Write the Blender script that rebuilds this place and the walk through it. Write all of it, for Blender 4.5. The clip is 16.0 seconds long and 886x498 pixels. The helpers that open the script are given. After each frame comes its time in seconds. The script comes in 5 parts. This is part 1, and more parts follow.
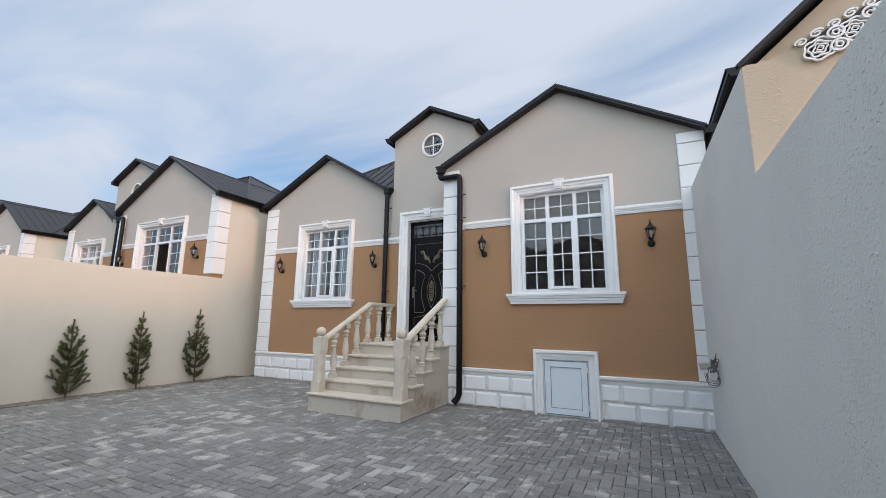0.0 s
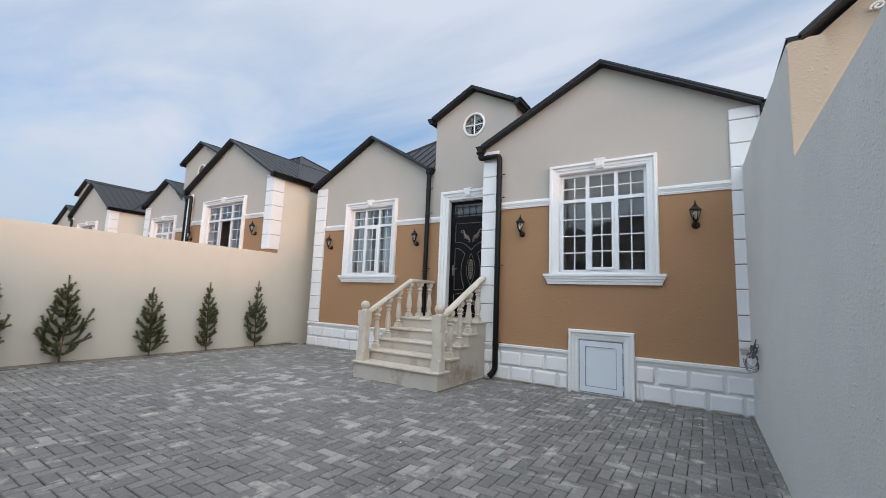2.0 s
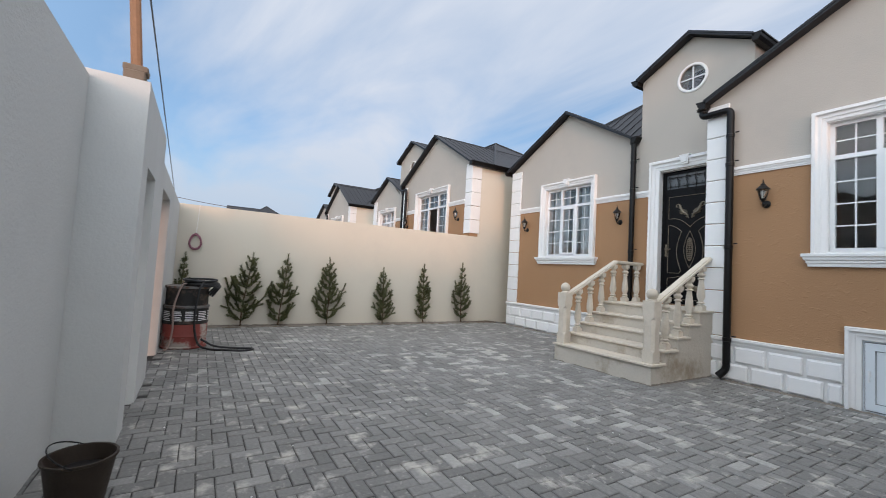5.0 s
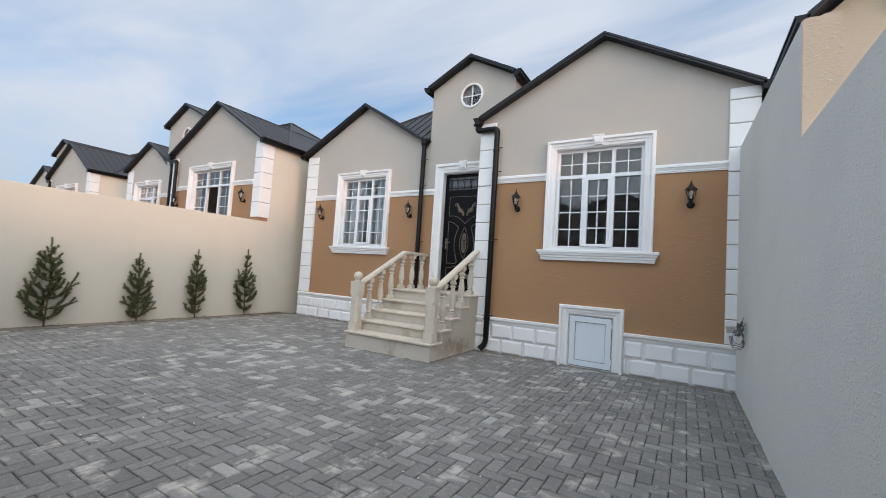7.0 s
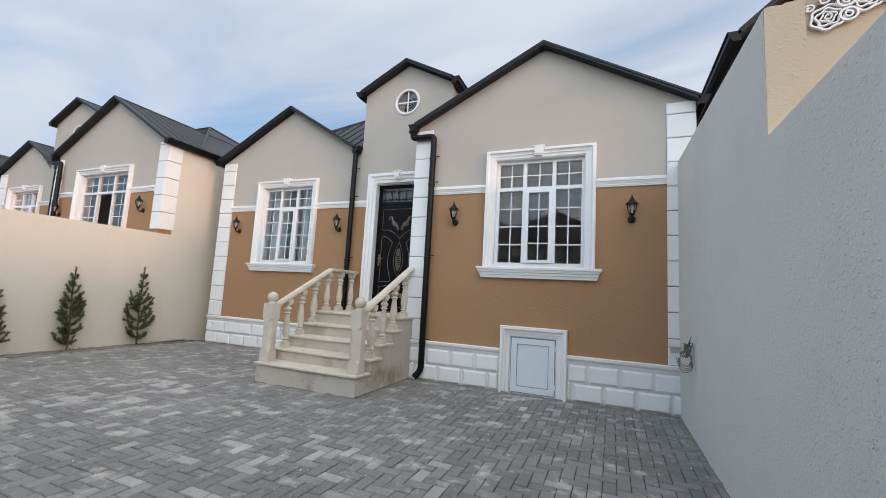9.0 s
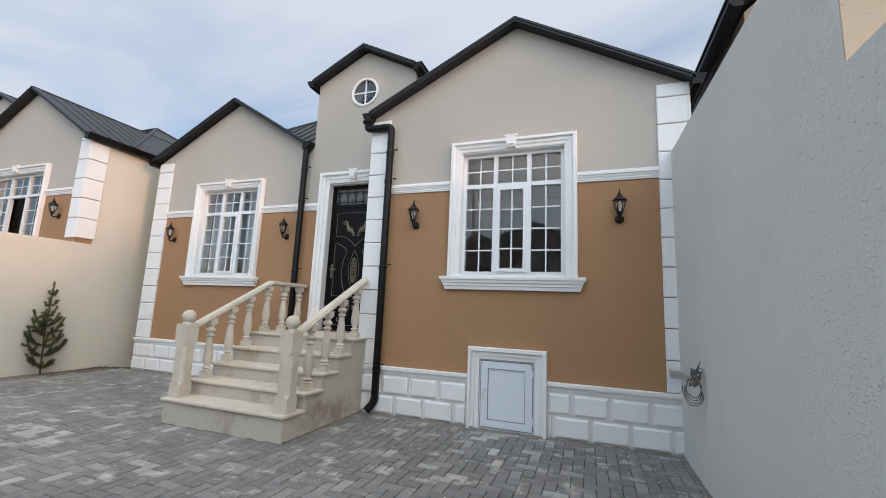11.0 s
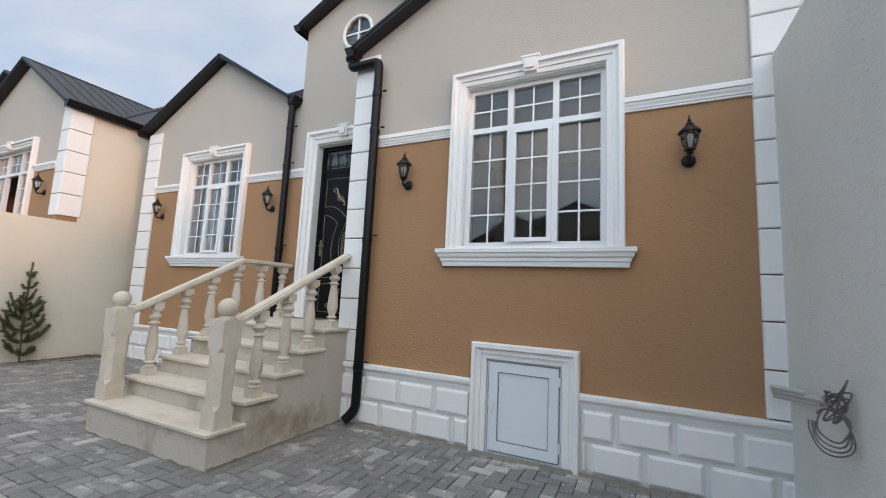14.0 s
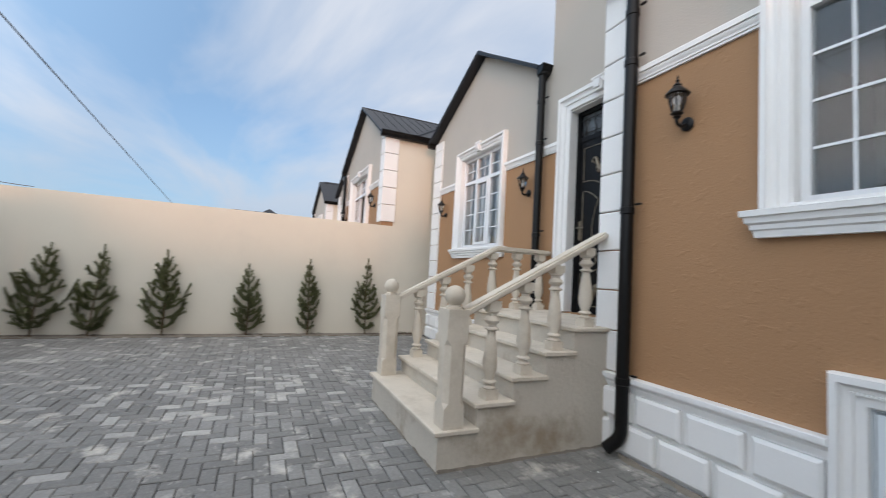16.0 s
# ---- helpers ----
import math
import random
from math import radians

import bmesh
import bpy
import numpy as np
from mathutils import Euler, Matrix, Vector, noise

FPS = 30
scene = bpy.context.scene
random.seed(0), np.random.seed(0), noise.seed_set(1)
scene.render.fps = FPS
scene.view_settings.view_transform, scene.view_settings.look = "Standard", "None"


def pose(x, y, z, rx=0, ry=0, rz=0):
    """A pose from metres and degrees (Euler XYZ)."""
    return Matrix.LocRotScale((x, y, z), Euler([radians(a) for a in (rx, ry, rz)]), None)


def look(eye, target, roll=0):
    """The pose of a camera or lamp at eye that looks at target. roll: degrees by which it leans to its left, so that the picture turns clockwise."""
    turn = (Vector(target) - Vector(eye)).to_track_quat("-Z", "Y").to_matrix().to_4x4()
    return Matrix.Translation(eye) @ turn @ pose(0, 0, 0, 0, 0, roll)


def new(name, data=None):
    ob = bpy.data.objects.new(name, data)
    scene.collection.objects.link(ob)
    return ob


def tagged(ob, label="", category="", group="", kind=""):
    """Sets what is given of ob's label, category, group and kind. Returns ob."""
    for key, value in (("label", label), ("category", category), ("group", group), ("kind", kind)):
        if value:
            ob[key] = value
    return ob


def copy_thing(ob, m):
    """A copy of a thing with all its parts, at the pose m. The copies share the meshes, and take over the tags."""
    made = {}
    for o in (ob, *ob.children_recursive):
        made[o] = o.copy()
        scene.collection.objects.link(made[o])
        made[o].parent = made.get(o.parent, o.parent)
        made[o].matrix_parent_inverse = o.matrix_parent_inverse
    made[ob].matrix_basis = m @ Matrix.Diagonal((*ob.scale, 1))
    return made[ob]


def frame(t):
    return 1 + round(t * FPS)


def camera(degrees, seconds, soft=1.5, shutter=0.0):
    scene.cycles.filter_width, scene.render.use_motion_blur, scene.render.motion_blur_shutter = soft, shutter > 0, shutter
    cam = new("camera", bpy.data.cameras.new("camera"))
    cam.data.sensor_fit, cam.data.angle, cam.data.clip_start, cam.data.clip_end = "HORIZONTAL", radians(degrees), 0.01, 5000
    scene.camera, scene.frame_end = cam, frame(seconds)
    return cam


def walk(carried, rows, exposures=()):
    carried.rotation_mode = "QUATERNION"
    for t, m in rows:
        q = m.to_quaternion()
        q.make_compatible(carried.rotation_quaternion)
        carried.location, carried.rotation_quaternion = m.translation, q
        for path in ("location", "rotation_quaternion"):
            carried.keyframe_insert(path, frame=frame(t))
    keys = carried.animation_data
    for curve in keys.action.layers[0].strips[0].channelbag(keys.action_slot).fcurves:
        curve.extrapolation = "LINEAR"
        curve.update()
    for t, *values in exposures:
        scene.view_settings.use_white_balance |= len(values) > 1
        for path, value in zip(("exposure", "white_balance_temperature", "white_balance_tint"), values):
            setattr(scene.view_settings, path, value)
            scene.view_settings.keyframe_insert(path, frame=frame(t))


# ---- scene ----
cam = camera(94.9, 16.0, soft=0.4, shutter=0.3)
METRES, EYE, TILT, LEAN, TURN = 4.775, 1.4325, 0.0, 0.0, 26.4
ROWS = [
    (0.0, 0.0, 0.0, 0.0, -0.11, 10.15, -0.61),
    (0.5, 0.0138, -0.0267, 0.0005, 1.26, 9.32, -1.17),
    (1.0, 0.019, -0.0475, 0.0009, 2.36, 8.33, -1.66),
    (1.5, 0.0269, -0.0449, 0.0002, 3.64, 7.54, -2.01),
    (2.0, 0.0288, -0.0438, -0.0002, 6.15, 6.84, -2.23),
    (2.5, 0.024, -0.0432, -0.0009, 11.29, 6.08, -2.55),
    (3.0, 0.0161, -0.0427, -0.0034, 18.66, 5.39, -2.81),
    (3.5, 0.0065, -0.0451, -0.0061, 26.91, 4.61, -3.0),
    (3.7, 0.0058, -0.0447, -0.0063, 30.22, 4.29, -3.06),
    (4.2, 0.0045, -0.0435, -0.0066, 34.60, 3.75, -3.14),
    (4.75, 0.0030, -0.0420, -0.0070, 34.30, 3.38, -3.22),
    (5.3, 0.0015, -0.0408, -0.0073, 29.00, 3.18, -3.27),
    (5.8, 0.0004, -0.0399, -0.0073, 20.99, 3.09, -3.30),
    (6.0, 0.0008, -0.039, -0.0071, 17.47, 3.08, -3.35),
    (6.5, 0.0014, -0.0392, -0.0069, 9.8, 3.07, -3.57),
    (7.0, 0.006, -0.0382, -0.0067, 4.37, 3.34, -3.67),
    (7.5, 0.0172, -0.0146, -0.0068, 1.04, 3.91, -3.68),
    (8.0, 0.0354, 0.0244, -0.0054, -0.96, 4.79, -3.5),
    (8.5, 0.0343, 0.0656, -0.0066, -2.67, 5.61, -3.28),
    (9.0, 0.0274, 0.107, -0.0019, -3.99, 6.42, -3.11),
    (9.5, 0.0397, 0.1547, -0.0017, -5.21, 7.2, -3.05),
    (10.0, 0.0614, 0.2072, 0.0002, -6.1, 7.65, -2.9),
    (12.5, 0.1673, 0.4475, 0.0065, -6.81, 9.38, -2.26),
    (13.0, 0.1851, 0.488, 0.0028, -6.3, 8.83, -2.42),
    (13.5, 0.2179, 0.5365, 0.0036, -4.53, 7.95, -2.57),
    (14.0, 0.2375, 0.5881, -0.0027, -0.76, 6.74, -2.72),
    (14.5, 0.2474, 0.6442, -0.002, 5.59, 5.81, -2.91),
    (15.0, 0.2729, 0.7016, -0.0015, 13.9, 5.06, -3.01),
    (15.5, 0.2802, 0.7505, -0.0075, 24.89, 4.4, -3.09),
    (16.0, 0.2643, 0.7947, -0.0078, 39.03, 3.71, -3.3),
]
walk(cam, [(t, pose(0, 0, EYE, TILT, LEAN, TURN) @ pose(METRES * x, METRES * y, METRES * z, 90 + pitch, roll, yaw)) for t, x, y, z, yaw, pitch, roll in ROWS],
     exposures=[(0.0, -0.12, 6200, 10), (3.7, -0.10, 6240, 10), (7.5, -0.08, 6310, 10), (12.5, -0.10, 6390, 10), (16.0, -0.09, 6300, 10)])

# ---- world, sun and exposure ----
SUN_EL, SUN_AZ = 4.4, 107.0   # elevation and bearing (clockwise from +y) of the setting sun behind thin cloud
world = bpy.data.worlds.new("evening_sky")
scene.world = world
world.use_nodes = True
wn, wl = world.node_tree.nodes, world.node_tree.links
wn.clear()
w_out = wn.new("ShaderNodeOutputWorld")
w_bg = wn.new("ShaderNodeBackground")
w_sky = wn.new("ShaderNodeTexSky")
w_sky.sky_type, w_sky.sun_disc = "NISHITA", False
w_sky.sun_elevation, w_sky.sun_rotation = radians(24), radians(SUN_AZ)
w_sky.air_density, w_sky.dust_density, w_sky.ozone_density = 1.0, 0.35, 1.8
w_tc = wn.new("ShaderNodeTexCoord")
w_sep = wn.new("ShaderNodeSeparateXYZ")
wl.new(w_tc.outputs["Generated"], w_sep.inputs[0])
# clouds lie in a high flat sheet: the direction divided by its height
w_h = wn.new("ShaderNodeMath"); w_h.operation = "MAXIMUM"; w_h.inputs[1].default_value = 0.0
wl.new(w_sep.outputs[2], w_h.inputs[0])
w_h2 = wn.new("ShaderNodeMath"); w_h2.operation = "ADD"; w_h2.inputs[1].default_value = 0.16
wl.new(w_h.outputs[0], w_h2.inputs[0])
w_flat = wn.new("ShaderNodeVectorMath"); w_flat.operation = "DIVIDE"
wl.new(w_tc.outputs["Generated"], w_flat.inputs[0])
w_cmb = wn.new("ShaderNodeCombineXYZ")
for i in range(3):
    wl.new(w_h2.outputs[0], w_cmb.inputs[i])
wl.new(w_cmb.outputs[0], w_flat.inputs[1])
w_map = wn.new("ShaderNodeMapping")
w_map.inputs["Location"].default_value = (3.1, 1.7, 0.4)
w_map.inputs["Rotation"].default_value = (0, 0, radians(-38))
w_map.inputs["Scale"].default_value = (0.42, 1.0, 0.5)
wl.new(w_flat.outputs[0], w_map.inputs[0])
w_noise = wn.new("ShaderNodeTexNoise")
w_noise.inputs["Scale"].default_value, w_noise.inputs["Detail"].default_value = 1.15, 8.0
w_noise.inputs["Roughness"].default_value, w_noise.inputs["Distortion"].default_value = 0.52, 0.5
wl.new(w_map.outputs[0], w_noise.inputs["Vector"])
w_ramp = wn.new("ShaderNodeValToRGB")
w_ramp.color_ramp.elements[0].position, w_ramp.color_ramp.elements[1].position = 0.39, 0.61
# the sheet of cloud grows thicker overhead towards the north and east
w_ne = wn.new("ShaderNodeVectorMath"); w_ne.operation = "DOT_PRODUCT"
w_ne.inputs[1].default_value = (0.42, 0.55, 0.72)
wl.new(w_tc.outputs["Generated"], w_ne.inputs[0])
w_more = wn.new("ShaderNodeMapRange")
w_more.inputs["From Min"].default_value, w_more.inputs["From Max"].default_value = 0.35, 0.95
w_more.inputs["To Min"].default_value, w_more.inputs["To Max"].default_value = -0.01, 0.15
wl.new(w_ne.outputs["Value"], w_more.inputs["Value"])
w_sum = wn.new("ShaderNodeMath"); w_sum.operation = "ADD"
wl.new(w_noise.outputs[0], w_sum.inputs[0])
wl.new(w_more.outputs[0], w_sum.inputs[1])
wl.new(w_sum.outputs[0], w_ramp.inputs[0])
w_cl = wn.new("ShaderNodeMix"); w_cl.data_type = "RGBA"
w_cl.inputs["B"].default_value = (5.3, 5.65, 6.3, 1)
w_tint = wn.new("ShaderNodeMix"); w_tint.data_type, w_tint.blend_type = "RGBA", "MULTIPLY"
w_tint.inputs["Factor"].default_value = 1.0
w_tint.inputs["B"].default_value = (1.30, 1.29, 1.25, 1)
wl.new(w_sky.outputs[0], w_tint.inputs["A"])
wl.new(w_ramp.outputs[0], w_cl.inputs["Factor"])
# high thin haze evens the clear sky out towards the horizon
w_haze = wn.new("ShaderNodeMix"); w_haze.data_type = "RGBA"
w_haze.inputs["Factor"].default_value = 0.6
w_haze.inputs["B"].default_value = (2.25, 3.6, 5.45, 1)
wl.new(w_tint.outputs["Result"], w_haze.inputs["A"])
wl.new(w_haze.outputs["Result"], w_cl.inputs["A"])
# the sky brightens smoothly towards the side where the sun went down
w_dot = wn.new("ShaderNodeVectorMath"); w_dot.operation = "DOT_PRODUCT"
w_dot.inputs[1].default_value = (0.36, -0.70, 0.62)
wl.new(w_tc.outputs["Generated"], w_dot.inputs[0])
w_pos = wn.new("ShaderNodeMath"); w_pos.operation = "MAXIMUM"; w_pos.inputs[1].default_value = 0.0
wl.new(w_dot.outputs["Value"], w_pos.inputs[0])
w_pow = wn.new("ShaderNodeMath"); w_pow.operation = "POWER"; w_pow.inputs[1].default_value = 1.4
wl.new(w_pos.outputs[0], w_pow.inputs[0])
w_glow = wn.new("ShaderNodeMix"); w_glow.data_type = "RGBA"
w_glow.inputs["A"].default_value, w_glow.inputs["B"].default_value = (1, 1, 1, 1), (4.20, 3.74, 3.20, 1)
wl.new(w_pow.outputs[0], w_glow.inputs["Factor"])
w_all = wn.new("ShaderNodeMix"); w_all.data_type, w_all.blend_type = "RGBA", "MULTIPLY"
w_all.inputs["Factor"].default_value = 1.0
# blue-grey haze low over the horizon
w_lowf = wn.new("ShaderNodeMapRange")
w_lowf.inputs["From Min"].default_value, w_lowf.inputs["From Max"].default_value = 0.0, 0.30
w_lowf.inputs["To Min"].default_value, w_lowf.inputs["To Max"].default_value = 0.75, 0.0
wl.new(w_h.outputs[0], w_lowf.inputs["Value"])
w_low = wn.new("ShaderNodeMix"); w_low.data_type = "RGBA"
w_low.inputs["B"].default_value = (2.85, 4.0, 5.2, 1)
wl.new(w_lowf.outputs[0], w_low.inputs["Factor"])
wl.new(w_cl.outputs["Result"], w_low.inputs["A"])
wl.new(w_low.outputs["Result"], w_all.inputs["A"])
wl.new(w_glow.outputs["Result"], w_all.inputs["B"])
wl.new(w_all.outputs["Result"], w_bg.inputs["Color"])
w_bg.inputs["Strength"].default_value = 0.137
wl.new(w_bg.outputs[0], w_out.inputs[0])

sun = new("sun", bpy.data.lights.new("sun", "SUN"))
sun.data.energy, sun.data.angle, sun.data.color = 1.25, radians(7), (1.0, 0.52, 0.31)
sun_from = Vector((math.sin(radians(SUN_AZ)) * math.cos(radians(SUN_EL)), math.cos(radians(SUN_AZ)) * math.cos(radians(SUN_EL)), math.sin(radians(SUN_EL))))
sun.matrix_world = look(sun_from * 60, (0, 0, 0))


# ---- materials ----
def mat(name, color, rough=0.6, metal=0.0, spread=0.0, scale=6.0, fine=60.0, fine_amt=0.0, bump=0.0, bump_scale=40.0, bump_dist=0.01, blotch=None, blotch_at=(0.6, 0.75), blotch_scale=2.0, island="", spec=0.5, pits=0.0, pit_scale=9.0, coords="Object", scuff=None, dust=()):
    """A surface with slow stains, fine grain and relief."""
    m = bpy.data.materials.new(name)
    m.use_nodes = True
    n, l = m.node_tree.nodes, m.node_tree.links
    b = n["Principled BSDF"]
    b.inputs["Roughness"].default_value, b.inputs["Metallic"].default_value = rough, metal
    b.inputs["Specular IOR Level"].default_value = spec
    tc = n.new("ShaderNodeTexCoord")
    vec = tc.outputs["Object"] if coords == "Object" else n.new("ShaderNodeNewGeometry").outputs["Position"]
    col = n.new("ShaderNodeRGB")
    col.outputs[0].default_value = (*color, 1)
    out = col.outputs[0]

    def value(src, amount):
        nonlocal out
        hsv = n.new("ShaderNodeHueSaturation")
        mr = n.new("ShaderNodeMapRange")
        mr.inputs["To Min"].default_value, mr.inputs["To Max"].default_value = 1 - amount, 1 + amount
        l.new(src, mr.inputs["Value"])
        l.new(mr.outputs[0], hsv.inputs["Value"])
        l.new(out, hsv.inputs["Color"])
        out = hsv.outputs[0]

    def noise_of(s, d=4.0, r=0.55):
        t = n.new("ShaderNodeTexNoise")
        t.inputs["Scale"].default_value, t.inputs["Detail"].default_value, t.inputs["Roughness"].default_value = s, d, r
        l.new(vec, t.inputs["Vector"])
        return t.outputs[0]

    if island:
        g = n.new("ShaderNodeNewGeometry" if island == "island" else "ShaderNodeObjectInfo")
        src = g.outputs["Random Per Island" if island == "island" else "Random"]
        ramp = n.new("ShaderNodeValToRGB")
        for k, (pos, v) in enumerate(((0.0, 0.33), (0.70, 0.43), (0.90, 0.49), (1.0, 0.60))):
            el = ramp.color_ramp.elements[k] if k < 2 else ramp.color_ramp.elements.new(pos)
            el.position, el.color = pos, (v, v, v, 1)
        l.new(src, ramp.inputs[0])
        value(ramp.outputs[0], 0.9)
    for dx_, dy_, reach in dust:
        # cement dust trodden into single bricks round a spot
        far = n.new("ShaderNodeVectorMath")
        far.operation = "DISTANCE"
        far.inputs[1].default_value = (dx_, dy_, 0)
        l.new(vec, far.inputs[0])
        near_ = n.new("ShaderNodeMapRange")
        near_.inputs["From Min"].default_value, near_.inputs["From Max"].default_value = reach, reach * 0.25
        near_.inputs["To Max"].default_value = 0.34
        l.new(far.outputs["Value"], near_.inputs["Value"])
        both = n.new("ShaderNodeMath")
        both.operation = "ADD"
        l.new(src, both.inputs[0])
        l.new(near_.outputs[0], both.inputs[1])
        cut = n.new("ShaderNodeMapRange")
        cut.inputs["From Min"].default_value, cut.inputs["From Max"].default_value, cut.inputs["To Max"].default_value = 0.94, 1.24, 0.62
        l.new(both.outputs[0], cut.inputs["Value"])
        patch = n.new("ShaderNodeMath")
        patch.operation = "MULTIPLY"
        l.new(cut.outputs[0], patch.inputs[0])
        l.new(noise_of(7.0, 5.0), patch.inputs[1])
        mx = n.new("ShaderNodeMix")
        mx.data_type = "RGBA"
        mx.inputs["B"].default_value = (0.62, 0.60, 0.56, 1)
        l.new(patch.outputs[0], mx.inputs["Factor"])
        l.new(out, mx.inputs["A"])
        out = mx.outputs["Result"]
    if spread:
        value(noise_of(scale), spread)
    if fine_amt:
        value(noise_of(fine, 3.0), fine_amt)
    if blotch:
        rp = n.new("ShaderNodeValToRGB")
        rp.color_ramp.elements[0].position, rp.color_ramp.elements[1].position = blotch_at
        l.new(noise_of(blotch_scale, 6.0, 0.62), rp.inputs[0])
        mx = n.new("ShaderNodeMix")
        mx.data_type = "RGBA"
        mx.inputs["B"].default_value = (*blotch, 1)
        l.new(rp.outputs[0], mx.inputs["Factor"])
        l.new(out, mx.inputs["A"])
        out = mx.outputs["Result"]
    if scuff:
        t = n.new("ShaderNodeTexNoise")
        t.inputs["Scale"].default_value, t.inputs["Detail"].default_value, t.inputs["Distortion"].default_value = 11.0, 5.0, 1.8
        l.new(vec, t.inputs["Vector"])
        rp = n.new("ShaderNodeMapRange")
        rp.inputs["From Min"].default_value, rp.inputs["From Max"].default_value, rp.inputs["To Max"].default_value = 0.61, 0.72, 0.45
        l.new(t.outputs[0], rp.inputs["Value"])
        mx = n.new("ShaderNodeMix")
        mx.data_type = "RGBA"
        mx.inputs["B"].default_value = (*scuff, 1)
        l.new(rp.outputs[0], mx.inputs["Factor"])
        l.new(out, mx.inputs["A"])
        out = mx.outputs["Result"]
    l.new(out, b.inputs["Base Color"])
    height = None
    if bump:
        height = noise_of(bump_scale, 5.0)
    if pits:
        v = n.new("ShaderNodeTexNoise")
        v.inputs["Scale"].default_value, v.inputs["Detail"].default_value = pit_scale, 2.0
        v.inputs["Distortion"].default_value = 0.25
        mp = n.new("ShaderNodeMapping")
        mp.inputs["Scale"].default_value = (1, 1, 1.25)
        l.new(vec, mp.inputs[0])
        l.new(mp.outputs[0], v.inputs["Vector"])
        rp = n.new("ShaderNodeMapRange")
        rp.inputs["From Min"].default_value, rp.inputs["From Max"].default_value = 0.60, 0.69
        l.new(v.outputs[0], rp.inputs["Value"])
        mul = n.new("ShaderNodeMath")
        mul.operation = "MULTIPLY_ADD"
        mul.inputs[1].default_value = pits
        l.new(rp.outputs[0], mul.inputs[0])
        if height:
            l.new(height, mul.inputs[2])
        height = mul.outputs[0]
    if height:
        bp = n.new("ShaderNodeBump")
        bp.inputs["Strength"].default_value, bp.inputs["Distance"].default_value = max(bump, 0.3), bump_dist
        l.new(height, bp.inputs["Height"])
        l.new(bp.outputs[0], b.inputs["Normal"])
    return m


def glass_mat(name, tint, rough=0.0):
    m = bpy.data.materials.new(name)
    m.use_nodes = True
    b = m.node_tree.nodes["Principled BSDF"]
    b.inputs["Base Color"].default_value = (*tint, 1)
    b.inputs["Transmission Weight"].default_value, b.inputs["Roughness"].default_value, b.inputs["IOR"].default_value = 1.0, rough, 1.5
    return m


GREIGE = mat("greige_render", (0.452, 0.410, 0.358), 0.85, spread=0.05, scale=0.9, fine=90, fine_amt=0.03, bump=0.45, bump_scale=80, bump_dist=0.007, blotch=(0.395, 0.366, 0.325), blotch_at=(0.52, 0.8), blotch_scale=0.6)
OCHRE = mat("ochre_render", (0.355, 0.198, 0.098), 0.8, spread=0.06, scale=1.1, fine=80, fine_amt=0.04, bump=0.5, bump_scale=75, bump_dist=0.007, pits=0.55, pit_scale=13.0)
WHITE = mat("white_trim_paint", (0.80, 0.79, 0.775), 0.6, spread=0.035, scale=3.0, fine=70, fine_amt=0.02, bump=0.12, bump_scale=70, bump_dist=0.004, blotch=(0.70, 0.68, 0.64), blotch_at=(0.62, 0.86), blotch_scale=4.0)
CREAM = mat("cream_stucco", (0.655, 0.60, 0.50), 0.9, spread=0.05, scale=0.8, fine=60, fine_amt=0.03, bump=0.45, bump_scale=70, bump_dist=0.005, pits=0.35, pit_scale=17.0, blotch=(0.60, 0.555, 0.472), blotch_at=(0.55, 0.85), blotch_scale=0.7)
SAND = mat("warm_sand_render", (0.50, 0.405, 0.30), 0.9, spread=0.06, scale=0.9, fine=60, fine_amt=0.04, bump=0.4, bump_scale=60, bump_dist=0.006, pits=0.9, pit_scale=22.0)
# brown for the shade behind the gable ornament's holes
HOLESHADE = mat("hole_shade_brown", (0.085, 0.05, 0.038), 0.8, spread=0.2, scale=8)
# cream plaster greyed to carry the shade on the east wall's side
STUCCO = mat("shade_greyed_stucco", (0.73, 0.722, 0.668), 0.9, spread=0.05, scale=0.9, fine=60, fine_amt=0.03, bump=0.6, bump_scale=60, bump_dist=0.010, pits=0.9, pit_scale=38.0, blotch=(0.655, 0.652, 0.605), blotch_at=(0.5, 0.8), blotch_scale=0.8)
SMOOTHGREY = mat("smooth_grey_stucco", (0.61, 0.615, 0.60), 0.9, spread=0.05, scale=0.9, fine=60, fine_amt=0.03, bump=0.45, bump_scale=45, bump_dist=0.006, blotch=(0.55, 0.555, 0.54), blotch_at=(0.5, 0.8), blotch_scale=0.8)
ROOF = mat("graphite_roof_metal", (0.019, 0.0205, 0.025), 0.5, 0.0, spec=0.35, spread=0.12, scale=1.2, fine=40, fine_amt=0.05, bump=0.08, bump_scale=14)
BLACK = mat("black_pipe_enamel", (0.006, 0.0055, 0.0055), 0.32, 0.0, spec=0.22, spread=0.15, scale=5, bump=0.05, bump_scale=30)
IRON = mat("black_lantern_metal", (0.012, 0.011, 0.011), 0.42, 0.5, spread=0.2, scale=12, bump=0.1, bump_scale=60)
PVC = mat("white_window_plastic", (0.76, 0.77, 0.78), 0.32, spread=0.02, scale=4)
HATCHGREY = mat("pale_blue_grey_panel", (0.70, 0.745, 0.78), 0.4, spread=0.03, scale=3)
DOORSTEEL = mat("black_door_steel", (0.006, 0.006, 0.007), 0.26, 0.0, spec=0.11, spread=0.2, scale=4, bump=0.06, bump_scale=90)
BRONZE = mat("antique_bronze", (0.20, 0.165, 0.12), 0.42, 0.7, spread=0.25, scale=30, bump=0.2, bump_scale=80)
